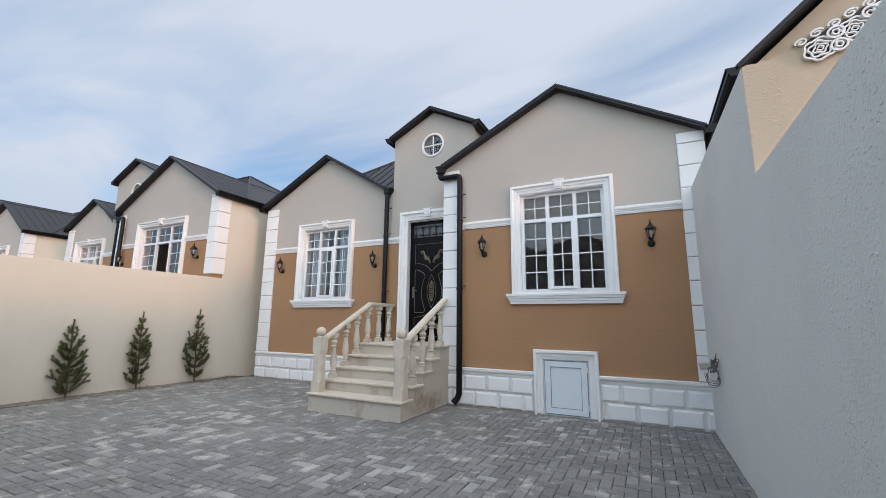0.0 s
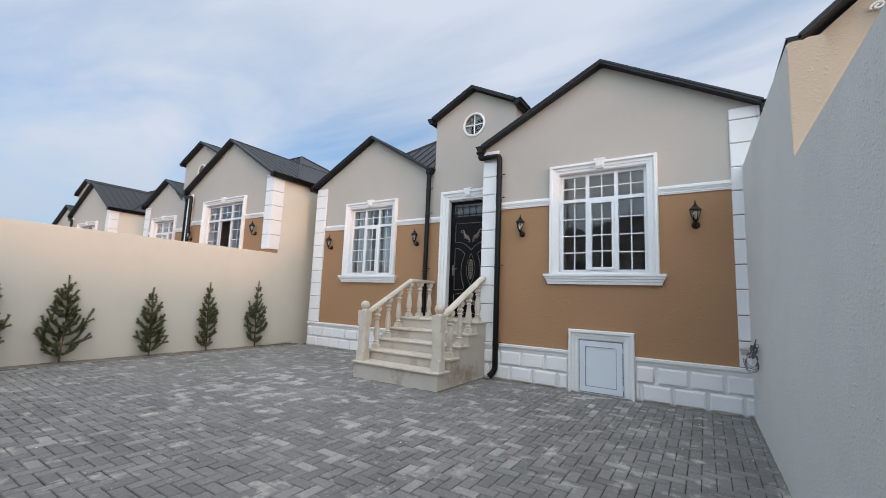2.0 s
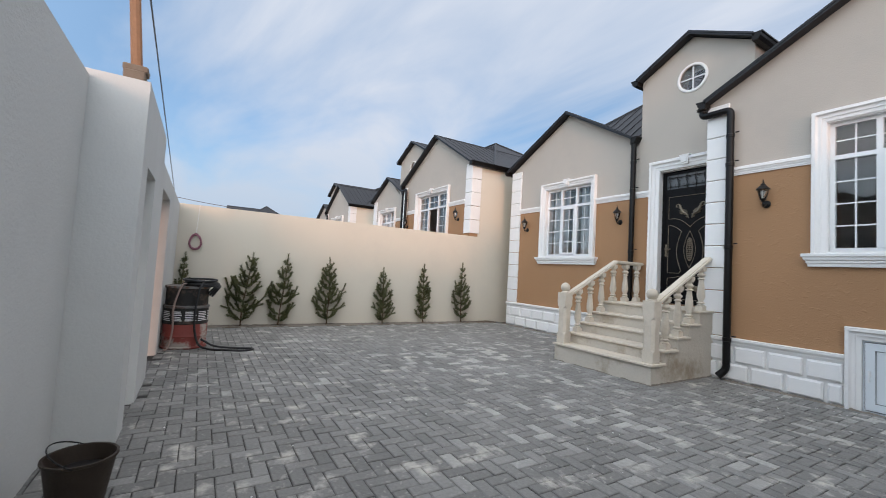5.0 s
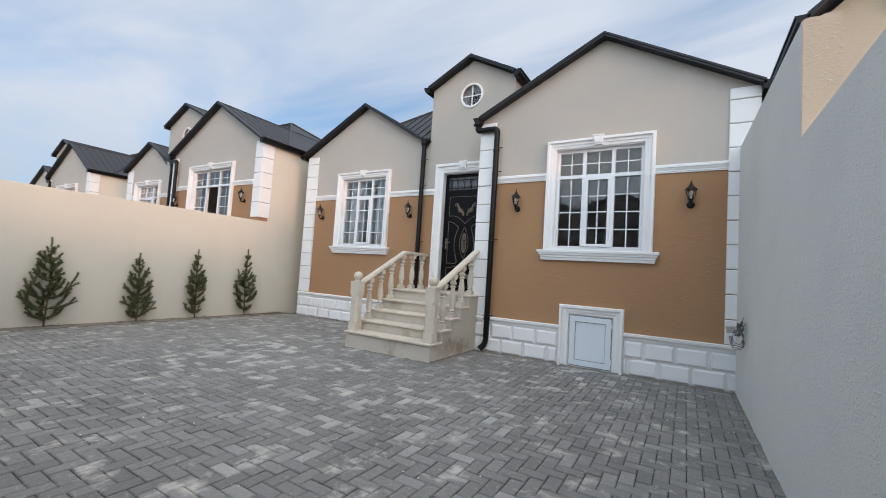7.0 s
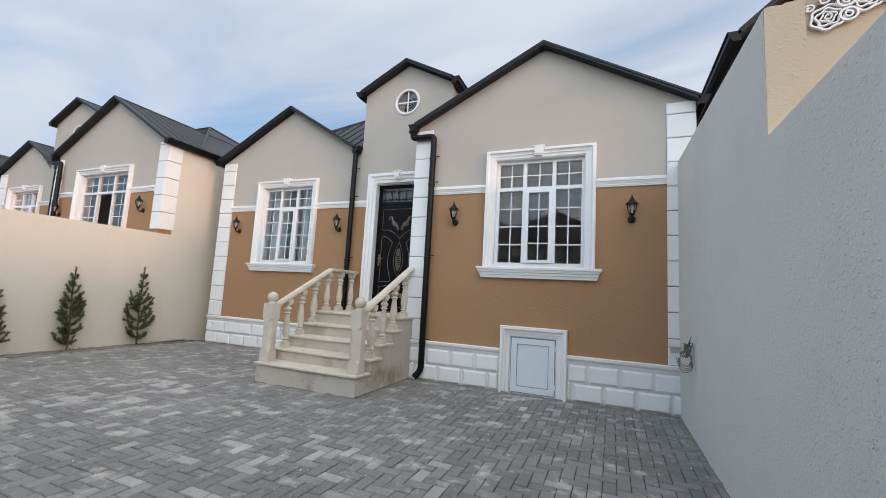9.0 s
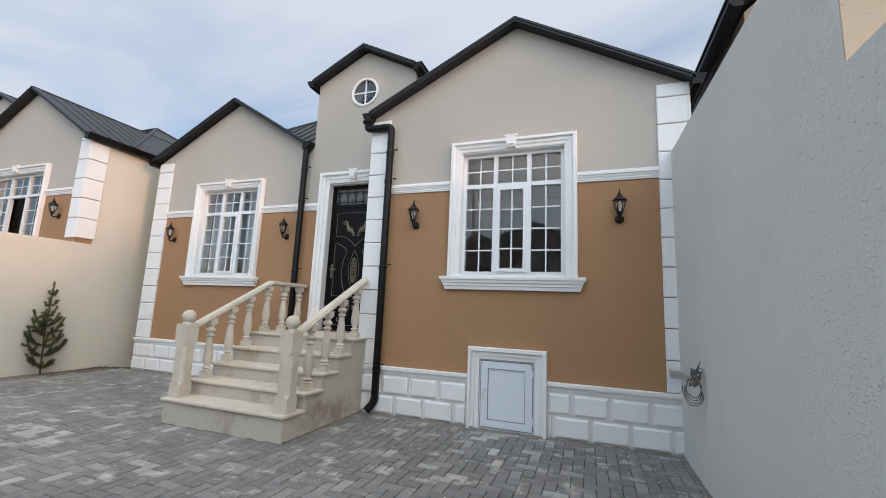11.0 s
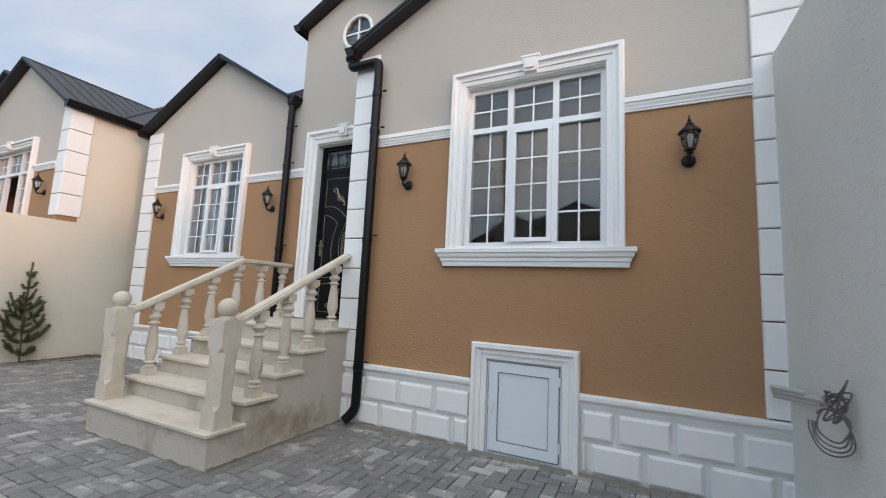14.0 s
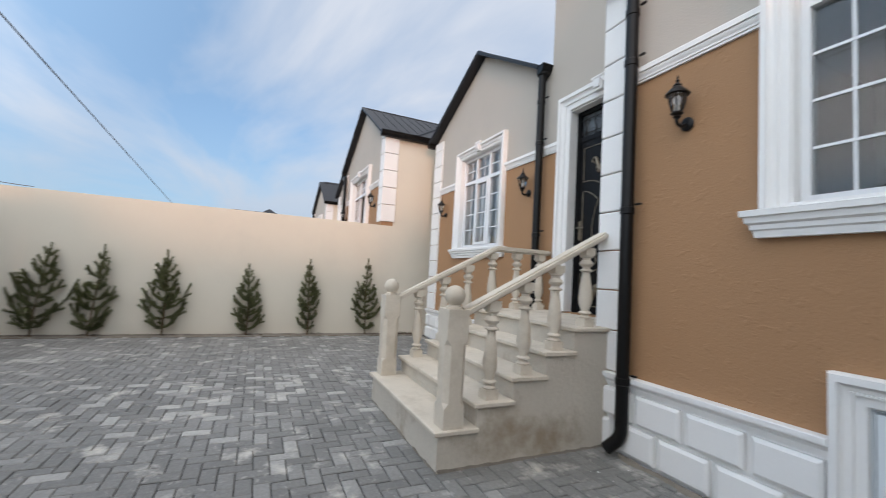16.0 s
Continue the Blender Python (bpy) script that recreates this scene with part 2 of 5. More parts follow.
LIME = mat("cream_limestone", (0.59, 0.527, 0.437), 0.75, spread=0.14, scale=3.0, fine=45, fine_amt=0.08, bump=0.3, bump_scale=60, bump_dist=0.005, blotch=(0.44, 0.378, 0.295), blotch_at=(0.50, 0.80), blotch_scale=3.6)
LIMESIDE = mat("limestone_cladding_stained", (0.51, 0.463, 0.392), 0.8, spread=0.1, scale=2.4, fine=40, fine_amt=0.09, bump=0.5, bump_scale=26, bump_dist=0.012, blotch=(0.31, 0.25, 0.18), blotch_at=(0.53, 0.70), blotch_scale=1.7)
PAVER_ONE = mat("grey_paver", (0.230, 0.226, 0.215), 0.7, spread=0.42, scale=0.9, fine=38, fine_amt=0.30, bump=0.5, bump_scale=70, bump_dist=0.006, blotch=(0.50, 0.475, 0.43), blotch_at=(0.56, 0.70), blotch_scale=3.4, scuff=(0.46, 0.44, 0.40), dust=((-1.1, 6.2, 1.5), (-5.6, 4.0, 2.1), (-2.6, 3.2, 1.2)), island="object", coords="Position")
PAVER_MANY = mat("grey_paver_field", (0.230, 0.226, 0.215), 0.7, spread=0.42, scale=0.9, fine=38, fine_amt=0.30, bump=0.5, bump_scale=70, bump_dist=0.006, blotch=(0.50, 0.475, 0.43), blotch_at=(0.56, 0.70), blotch_scale=3.4, scuff=(0.46, 0.44, 0.40), dust=((-1.1, 6.2, 1.5), (-5.6, 4.0, 2.1), (-2.6, 3.2, 1.2)), island="island")
JOINT = mat("dark_joint_sand", (0.042, 0.040, 0.037), 0.95, spread=0.3, scale=30, bump=0.5, bump_scale=120)
EARTH = mat("dry_earth", (0.16, 0.13, 0.10), 0.95, spread=0.25, scale=3, fine=40, fine_amt=0.2, bump=0.8, bump_scale=25, bump_dist=0.02)
DARKROOM = mat("interior_plaster", (0.45, 0.43, 0.40), 0.9, spread=0.05, scale=1)
NEEDLE = mat("pine_needles", (0.165, 0.175, 0.072), 0.6, spread=0.35, scale=9, island="island")
BARK = mat("sapling_bark", (0.13, 0.085, 0.05), 0.9, spread=0.3, scale=25, bump=0.6, bump_scale=50)
RUSTRED = mat("worn_red_paint", (0.26, 0.055, 0.042), 0.6, spread=0.3, scale=6, bump=0.3, bump_scale=25, blotch=(0.42, 0.36, 0.31), blotch_at=(0.52, 0.62), blotch_scale=5.0)
DRUMBLACK = mat("sooty_black_steel", (0.022, 0.020, 0.018), 0.55, 0.2, spread=0.3, scale=8, bump=0.3, bump_scale=30, blotch=(0.16, 0.105, 0.075), blotch_at=(0.50, 0.68), blotch_scale=6.0)
RUBBER = mat("black_rubber_hose", (0.016, 0.016, 0.017), 0.5, spread=0.2, scale=20)
PINKHOSE = mat("faded_purple_hose", (0.24, 0.085, 0.12), 0.5, spread=0.15, scale=20)
STEELRIM = mat("bare_scuffed_steel", (0.20, 0.19, 0.185), 0.5, 0.5, spread=0.3, scale=9, bump=0.3, bump_scale=40, blotch=(0.16, 0.09, 0.055), blotch_at=(0.5, 0.65), blotch_scale=7.0)
PALEHOSE = mat("pale_dusty_hose", (0.30, 0.22, 0.19), 0.6, spread=0.2, scale=20)
PAILBLACK = mat("pail_inside_black", (0.007, 0.006, 0.006), 0.5, spread=0.2, scale=8, bump=0.4, bump_scale=20)
BUCKET = mat("rusty_bucket_steel", (0.045, 0.032, 0.023), 0.6, 0.4, spread=0.35, scale=9, bump=0.3, bump_scale=40)
TIMBER = mat("weathered_timber", (0.30, 0.155, 0.08), 0.75, spread=0.25, scale=7, fine=50, fine_amt=0.15, bump=0.4, bump_scale=50)
BRICK = mat("old_brick", (0.21, 0.16, 0.12), 0.9, spread=0.25, scale=12, bump=0.5, bump_scale=50)
CABLE = mat("grey_brown_cable", (0.13, 0.115, 0.107), 0.6, spread=0.2, scale=30)
LINE = mat("grey_overhead_line", (0.16, 0.165, 0.175), 0.6, spread=0.1, scale=2)
# grey that stands for shade in the hatch's groove and gap
GAPSHADE = mat("gap_shade_grey", (0.22, 0.235, 0.245), 0.6, spread=0.15, scale=20)
CONDUIT = mat("grey_corrugated_conduit", (0.52, 0.50, 0.46), 0.6, spread=0.15, scale=20)
MORTAR = mat("crumbled_mortar", (0.215, 0.188, 0.155), 0.95, spread=0.3, scale=14, bump=0.9, bump_scale=40, bump_dist=0.02)
CURTAIN = mat("white_net_curtain", (0.7, 0.7, 0.7), 0.9, spread=0.08, scale=9)
PANE = glass_mat("window_glass", (0.92, 0.95, 0.96))
LAMPGLASS = glass_mat("clear_lantern_glass", (0.95, 0.94, 0.9), 0.08)
FROST = mat("grey_transom_glass", (0.10, 0.11, 0.12), 0.12, spread=0.1, scale=4)


# ---- mesh tools ----
ORIGIN = {}


def thing(name, at, label, category, group="", kind=""):
    ob = new(name)
    ob.empty_display_size = 0.2
    ob.location = at
    ORIGIN[ob.name] = Vector(at)
    return tagged(ob, label, category, group, kind)


def part(name, bm, material, parent=None, label="", smooth=False):
    """Links a bmesh, given in the place's coordinates, as one mesh under its thing or part."""
    origin = ORIGIN[parent.name] if parent else Vector((0, 0, 0))
    bmesh.ops.recalc_face_normals(bm, faces=bm.faces)
    if origin.length > 0:
        bmesh.ops.translate(bm, verts=bm.verts, vec=-origin)
    me = bpy.data.meshes.new(name)
    bm.to_mesh(me)
    bm.free()
    me.materials.append(material)
    if smooth:
        me.shade_smooth()
        me.set_sharp_from_angle(angle=radians(38))
    ob = new(name, me)
    ob.parent = parent
    ORIGIN[ob.name] = origin
    if label:
        ob["label"] = label
    return ob


def box(bm, x0, x1, y0, y1, z0, z1):
    v = [bm.verts.new((x, y, z)) for x in (x0, x1) for y in (y0, y1) for z in (z0, z1)]
    for f in ((0, 1, 3, 2), (4, 6, 7, 5), (0, 4, 5, 1), (2, 3, 7, 6), (0, 2, 6, 4), (1, 5, 7, 3)):
        bm.faces.new([v[i] for i in f])
    return bm


def boxes(*rows):
    bm = bmesh.new()
    for r in rows:
        box(bm, *r)
    return bm


def bevelled(bm, w=0.006, seg=1):
    bmesh.ops.bevel(bm, geom=list(bm.edges), offset=w, segments=seg, affect="EDGES", profile=0.5)
    return bm


def prism(bm, pts, a, b, axis="y"):
    """A flat polygon drawn out from a to b: pts are (x, z) for axis y, (y, z) for axis x, (x, y) for axis z."""
    def at(p, d):
        return {"y": (p[0], d, p[1]), "x": (d, p[0], p[1]), "z": (p[0], p[1], d)}[axis]
    lo = [bm.verts.new(at(p, a)) for p in pts]
    hi = [bm.verts.new(at(p, b)) for p in pts]
    k = len(pts)
    bm.faces.new(lo)
    bm.faces.new(hi[::-1])
    for i in range(k):
        bm.faces.new((lo[i], hi[i], hi[(i + 1) % k], lo[(i + 1) % k]))
    return bm


def lathe(bm, profile, at=(0, 0, 0), seg=16, axis="z"):
    """Turns (radius, height) round an axis through at."""
    rings = []
    for r, h in profile:
        ring = []
        for i in range(seg):
            a = 2 * math.pi * i / seg
            c, s = r * math.cos(a), r * math.sin(a)
            p = {"z": (c, s, h), "y": (c, h, s), "x": (h, c, s)}[axis]
            ring.append(bm.verts.new((at[0] + p[0], at[1] + p[1], at[2] + p[2])))
        rings.append(ring)
    for lo, hi in zip(rings, rings[1:]):
        for i in range(seg):
            bm.faces.new((lo[i], lo[(i + 1) % seg], hi[(i + 1) % seg], hi[i]))
    bm.faces.new(rings[0][::-1])
    bm.faces.new(rings[-1])
    return bm


def tube(bm, pts, r, seg=10, ends=True):
    """A round bar along a line of points; r may be one radius or one for each point."""
    pts = [Vector(p) for p in pts]
    rr = r if isinstance(r, (list, tuple)) else [r] * len(pts)
    rings, side = [], None
    for i, p in enumerate(pts):
        d = (pts[min(i + 1, len(pts) - 1)] - pts[max(i - 1, 0)]).normalized()
        if side is None:
            side = d.orthogonal().normalized()
        side = (side - d * side.dot(d)).normalized()
        up = d.cross(side)
        rings.append([bm.verts.new(p + rr[i] * (math.cos(2 * math.pi * k / seg) * side + math.sin(2 * math.pi * k / seg) * up)) for k in range(seg)])
    for lo, hi in zip(rings, rings[1:]):
        for k in range(seg):
            bm.faces.new((lo[k], lo[(k + 1) % seg], hi[(k + 1) % seg], hi[k]))
    if ends:
        bm.faces.new(rings[0][::-1])
        bm.faces.new(rings[-1])
    return bm


def rounded(pts, r=0.06, n=5):
    """The line with its inner corners rounded off."""
    pts = [Vector(p) for p in pts]
    out = [pts[0]]
    for a, b, c in zip(pts, pts[1:], pts[2:]):
        p, q = b + (a - b).normalized() * r, b + (c - b).normalized() * r
        out += [(1 - t) ** 2 * p + 2 * t * (1 - t) * b + t * t * q for t in [i / n for i in range(n + 1)]]
    return out + [pts[-1]]


def welded(bm):
    bmesh.ops.remove_doubles(bm, verts=bm.verts, dist=0.0005)
    return bm


def wall_sheet(bm, x0, x1, z0, z1, y0, y1, holes=()):
    """A wall from x0 to x1 with rectangular holes (x0, x1, z0, z1) right through it."""
    xs = sorted({x0, x1, *[min(max(h[i], x0), x1) for h in holes for i in (0, 1)]})
    zs = sorted({z0, z1, *[min(max(h[i], z0), z1) for h in holes for i in (2, 3)]})
    for a, b in zip(xs, xs[1:]):
        start = None
        for c, d in zip(zs, zs[1:]):
            mx, mz = (a + b) / 2, (c + d) / 2
            solid = not any(h[0] < mx < h[1] and h[2] < mz < h[3] for h in holes)
            if solid and start is None:
                start = c
            if start is not None and (not solid or d == z1):
                box(bm, a, b, y0, y1, start, d if solid else c)
                start = None
    return bm


def holed_square(bm, cx, cz, half, r, y0, y1, n=48):
    """A square piece of wall with a round hole through it."""
    for y in (y0, y1):
        inner, outer = [], []
        for i in range(n):
            a = 2 * math.pi * i / n
            c, s = math.cos(a), math.sin(a)
            k = half / max(abs(c), abs(s))
            inner.append(bm.verts.new((cx + r * c, y, cz + r * s)))
            outer.append(bm.verts.new((cx + k * c, y, cz + k * s)))
        for i in range(n):
            bm.faces.new((inner[i], inner[(i + 1) % n], outer[(i + 1) % n], outer[i]))
        if y == y0:
            first = inner
    for i in range(n):
        bm.faces.new((first[i], first[(i + 1) % n], inner[(i + 1) % n], inner[i]))
    return bm


def piece(name, me, material, parent, at, label=""):
    """One of many alike pieces on a shared mesh."""
    if not me.materials:
        me.materials.append(material)
    ob = new(name, me)
    ob.parent = parent
    ob.location = Vector(at) - ORIGIN[parent.name]
    if label:
        ob["label"] = label
    return ob


BLOCKS = {}


def block_mesh(w, d, h, ch):
    """A block centred in x and z whose back is at y = 0, with a chamfered face towards -y."""
    key = (round(w, 3), round(d, 3), round(h, 3), ch)
    if key not in BLOCKS:
        bm = bmesh.new()
        back = [bm.verts.new((x * w / 2, 0, z * h / 2)) for x, z in ((-1, -1), (1, -1), (1, 1), (-1, 1))]
        mid = [bm.verts.new((x * w / 2, -(d - ch * 0.7), z * h / 2)) for x, z in ((-1, -1), (1, -1), (1, 1), (-1, 1))]
        top = [bm.verts.new((x * (w / 2 - ch), -d, z * (h / 2 - ch))) for x, z in ((-1, -1), (1, -1), (1, 1), (-1, 1))]
        for lo, hi in ((back, mid), (mid, top)):
            for i in range(4):
                bm.faces.new((lo[i], lo[(i + 1) % 4], hi[(i + 1) % 4], hi[i]))
        bm.faces.new(top)
        bmesh.ops.recalc_face_normals(bm, faces=bm.faces)
        me = bpy.data.meshes.new("block")
        bm.to_mesh(me)
        bm.free()
        BLOCKS[key] = me
    return BLOCKS[key]


# ---- the large structure: ground and boundary walls ----
WEST, EAST, SOUTH = -9.60, 0.775, -0.60
ground = part("ground", boxes((-1500, 1500, -1500, 1500, -0.4, -0.035)), EARTH)
tagged(ground, "bare dry earth spreading out to the horizon", "ground", kind="structure")

wall_west = part("wall_west", bevelled(boxes((WEST - 0.25, WEST, -1.4, 6.75, -0.1, 2.465)), 0.003), CREAM)
tagged(wall_west, "long cream stucco boundary wall behind the saplings", "wall", kind="structure")

east_low, east_high, east_turn = 2.50, 3.37, 3.52
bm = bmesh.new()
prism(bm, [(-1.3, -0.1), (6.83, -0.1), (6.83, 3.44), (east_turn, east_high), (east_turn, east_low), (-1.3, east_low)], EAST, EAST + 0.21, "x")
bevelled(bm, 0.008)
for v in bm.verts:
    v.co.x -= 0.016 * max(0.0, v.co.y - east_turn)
# the side's shade is in its grey, the sunlit end gets a warmer sheet
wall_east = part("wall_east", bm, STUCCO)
tagged(wall_east, "rough stucco boundary wall with a raised end, greyed for shade", "wall", kind="structure")
# the end of the raised part, a sheet coloured with the low sun's warmth
rnd = random.Random(21)
ragged = [(EAST + 0.002 + 0.208 * i / 9, east_high - 0.008 + 0.012 * i / 9 + rnd.uniform(-0.006, 0.012)) for i in range(10)]
side = [(EAST + 0.212 + rnd.uniform(-0.002, 0.004), east_high - 0.05 - (east_high - east_low - 0.08) * i / 8) for i in range(9)]
bm = prism(bmesh.new(), ragged + side + [(EAST + 0.212, east_low + 0.01), (EAST + 0.002, east_low + 0.01)], east_turn - 0.012, east_turn - 0.0005)
part("painted_end", bm, SAND, wall_east, "rough end face of the wall, sunlit warmth put into its colour")

bm = bmesh.new()
prism(bm, [(-0.96, -0.1), (-1.3, -0.1), (-1.3, 2.68), (-0.96, 2.68)], -3.72, EAST, "x")
bevelled(bm, 0.012)
wall_south = part("wall_south", bm, SMOOTHGREY)
tagged(wall_south, "pale stucco street wall beside the paved yard", "wall", kind="structure")
bm = bmesh.new()
wall_sheet(bm, -5.45, -3.72, -0.1, 2.72, -1.0, SOUTH, [(-4.70, -4.04, -0.2, 2.12)])
wall_sheet(bm, WEST, -5.45, -0.1, 2.44, -1.0, SOUTH, [(-6.90, -5.62, -0.2, 2.18)])
welded(bm)
wall_gate = part("wall_gate", bm, SMOOTHGREY)
tagged(wall_gate, "thick pale stucco wall with two doorways", "wall", kind="structure")
wall_back = part("wall_back", boxes((-7.2, -3.75, -2.3, -2.1, -0.1, 2.6)), CREAM)
tagged(wall_back, "plain cream wall behind the doorways", "wall", kind="structure")
roof_store = part("ceiling_store", boxes((-7.2, -3.75, -2.3, -1.003, 2.30, 2.42)), CREAM)
tagged(roof_store, "flat cream slab over the store behind the doorways", "ceiling", kind="structure")


# ---- houses ----
def moulding(x0, x1, y, z0, h, depth=0.055):
    """A white string course: a stepped and rounded profile drawn along the wall."""
    p = [(0.0, 0.0), (-0.36, 0.0), (-0.36, 0.15), (-0.52, 0.17), (-0.52, 0.29), (-0.70, 0.44), (-0.76, 0.52), (-0.76, 0.61), (-1.0, 0.63), (-1.0, 0.94), (-0.92, 1.0), (0.0, 1.0)]
    bm = bmesh.new()
    prism(bm, [(y + a * depth, z0 + b * h) for a, b in p], x0, x1, "x")
    return bm


def surround(x0, x1, z0, z1, w, y, depth=0.085):
    """A moulded architrave: two jambs and a head, in three stepped bands with mitred corners."""
    bm = bmesh.new()
    prof = [(0.0, 0.0), (0.0, 0.75), (0.06, 1.0), (0.30, 1.0), (0.31, 0.80), (0.42, 0.62), (0.56, 0.56), (0.57, 0.68), (0.65, 0.68), (0.66, 0.50), (0.96, 0.46), (1.0, 0.40), (1.0, 0.0)]
    path = [((x0, z0), (1, 0)), ((x0, z1), (1, -1)), ((x1, z1), (-1, -1)), ((x1, z0), (-1, 0))]
    rings = []
    for (px, pz), (dx, dz) in path:
        rings.append([bm.verts.new((px + dx * w * a, y - depth * b, pz + dz * w * a)) for a, b in prof])
    k = len(prof)
    for lo, hi in zip(rings, rings[1:]):
        for i in range(k):
            bm.faces.new((lo[i], lo[(i + 1) % k], hi[(i + 1) % k], hi[i]))
    bm.faces.new(rings[0])
    bm.faces.new(rings[-1][::-1])
    return bm


def ledge(x0, x1, y, z, profile):
    """A moulded ledge on a wall's face, its profile (depth, height) carried round both ends."""
    bm = bmesh.new()
    rings = [[bm.verts.new(p) for p in ((x0 - d, y, z + h), (x0 - d, y - d, z + h), (x1 + d, y - d, z + h), (x1 + d, y, z + h))] for d, h in profile]
    for lo, hi in zip(rings, rings[1:]):
        for i in range(4):
            bm.faces.new((lo[i], lo[(i + 1) % 4], hi[(i + 1) % 4], hi[i]))
    bm.faces.new(rings[0][::-1])
    bm.faces.new(rings[-1])
    return bm


def keystone(cx, z, y, s=1.0):
    bm = bmesh.new()
    pts = [(-0.07, -0.085), (0.07, -0.085), (0.092, 0.085), (-0.092, 0.085)]
    prism(bm, [(cx + a * s, z + b * s) for a, b in pts], y - 0.105 * s, y)
    prism(bm, [(cx + a * s * 0.66, z + b * s * 0.62) for a, b in pts], y - 0.13 * s, y - 0.104 * s)
    box(bm, cx - 0.105 * s, cx + 0.105 * s, y - 0.115 * s, y, z + 0.085 * s, z + 0.11 * s)
    return bm


def glazed_window(house, x0, x1, z0, z1, y, rows_low=4, open_middle=False):
    """White plastic window in its reveal: three lights, three fanlights over them, thin glazing bars."""
    f, d0, d1, mh = 0.048, y, y + 0.07, 0.029
    zt = z0 + (z1 - z0) * 0.728
    third = (x1 - x0) / 3
    bm = boxes((x0, x0 + f, d0, d1, z0, z1), (x1 - f, x1, d0, d1, z0, z1), (x0 + f, x1 - f, d0, d1, z0, z0 + f), (x0 + f, x1 - f, d0, d1, z1 - f, z1))
    win = part("window", welded(bm), PVC, house, "white plastic window with small panes")
    part("transom_bar", boxes((x0 + f, x1 - f, d0 - 0.003, d1, zt - mh, zt + mh)), PVC, win)
    for k in (1, 2):
        xm = x0 + third * k
        for za, zb in ((z0 + f, zt - mh), (zt + mh, z1 - f)):
            part("mullion", boxes((xm - mh, xm + mh, d0 - 0.004, d1, za, zb)), PVC, win)
    for k in range(3):
        a, b = x0 + third * k + (f if k == 0 else mh), x0 + third * (k + 1) - (f if k == 2 else mh)
        for low in (True, False):
            c, d = (z0 + f, zt - mh) if low else (zt + mh, z1 - f)
            e, g, c2, d2 = a, b, c, d
            yy = d0 + 0.03
            if low and k == 1:
                if open_middle:
                    continue
                s = 0.042
                part("sash", boxes((a, a + s, d0 - 0.022, d0 + 0.05, c, d), (b - s, b, d0 - 0.022, d0 + 0.05, c, d), (a + s, b - s, d0 - 0.022, d0 + 0.05, c, c + s), (a + s, b - s, d0 - 0.022, d0 + 0.05, d - s, d)), PVC, win)
                e, g, c2, d2, yy = a + s, b - s, c + s, d - s, d0 + 0.012
            part("pane", boxes((e, g, yy + 0.008, yy + 0.014, c2, d2)), PANE, win, "clear window pane")
            n = rows_low if low else 2
            bars = [((e + g) / 2 - 0.009, (e + g) / 2 + 0.009, yy, yy + 0.006, c2, d2)]
            for i in range(1, n):
                zz = c2 + (d2 - c2) * i / n
                bars.append((e, g, yy - 0.0015, yy + 0.0075, zz - 0.009, zz + 0.009))
            part("glazing_bar", boxes(*bars), PVC, win)
    return win


def gable_roof(house, cx, x0, x1, eave_at, z_top, y0, y1, eave_end=None):
    """Two sheets of ribbed dark metal that meet on a ridge, with a deep verge board in front."""
    bm = bmesh.new()
    th = 0.042
    sides = ((x0, eave_at), (x1, eave_end or eave_at))
    for xe, z_eave in sides:
        prism(bm, [(xe, z_eave), (cx, z_top), (cx, z_top - th), (xe, z_eave - th)], y0, y1)
    roof = part("roof", bm, ROOF, house, "dark graphite ribbed metal gable roof")
    bm = bmesh.new()
    n = int((y1 - y0) / 0.25)
    for xe, z_eave in sides:
        for i in range(1, n):
            y = y0 + (y1 - y0) * i / n
            prism(bm, [(xe, z_eave - 0.01), (cx, z_top - 0.01), (cx, z_top + 0.012), (xe, z_eave + 0.012)], y - 0.014, y + 0.014)
    tagged(part("seam", bm, ROOF, roof), kind="stuff")
    bm = bmesh.new()
    tube(bm, [(cx, y0 - 0.01, z_top - 0.02), (cx, y1, z_top - 0.02)], 0.045, 8)
    part("ridge_cap", bm, ROOF, roof)
    for xe, z_eave in sides:
        bm = bmesh.new()
        prism(bm, [(xe, z_eave + 0.002), (cx, z_top + 0.002), (cx, z_top - 0.05), (xe, z_eave - 0.052)], y0 - 0.03, y0 - 0.002)
        prism(bm, [(xe, z_eave + 0.016), (cx, z_top + 0.016), (cx, z_top - 0.018), (xe, z_eave - 0.018)], y0 - 0.042, y0 + 0.10)
        part("verge_board", bm, ROOF, roof)
        s = -1 if xe < cx else 1
        bm = bmesh.new()
        p = [(0, 0.0), (0.150, 0.0), (0.150, -0.022), (0.132, -0.032), (0.122, -0.075), (0.085, -0.125), (0, -0.125)]
        prism(bm, [(xe + s * (a - 0.03), z_eave + b) for a, b in p], y0 - 0.03, y1)
        part("gutter", bm, BLACK, roof, "black metal eaves gutter")
    return roof


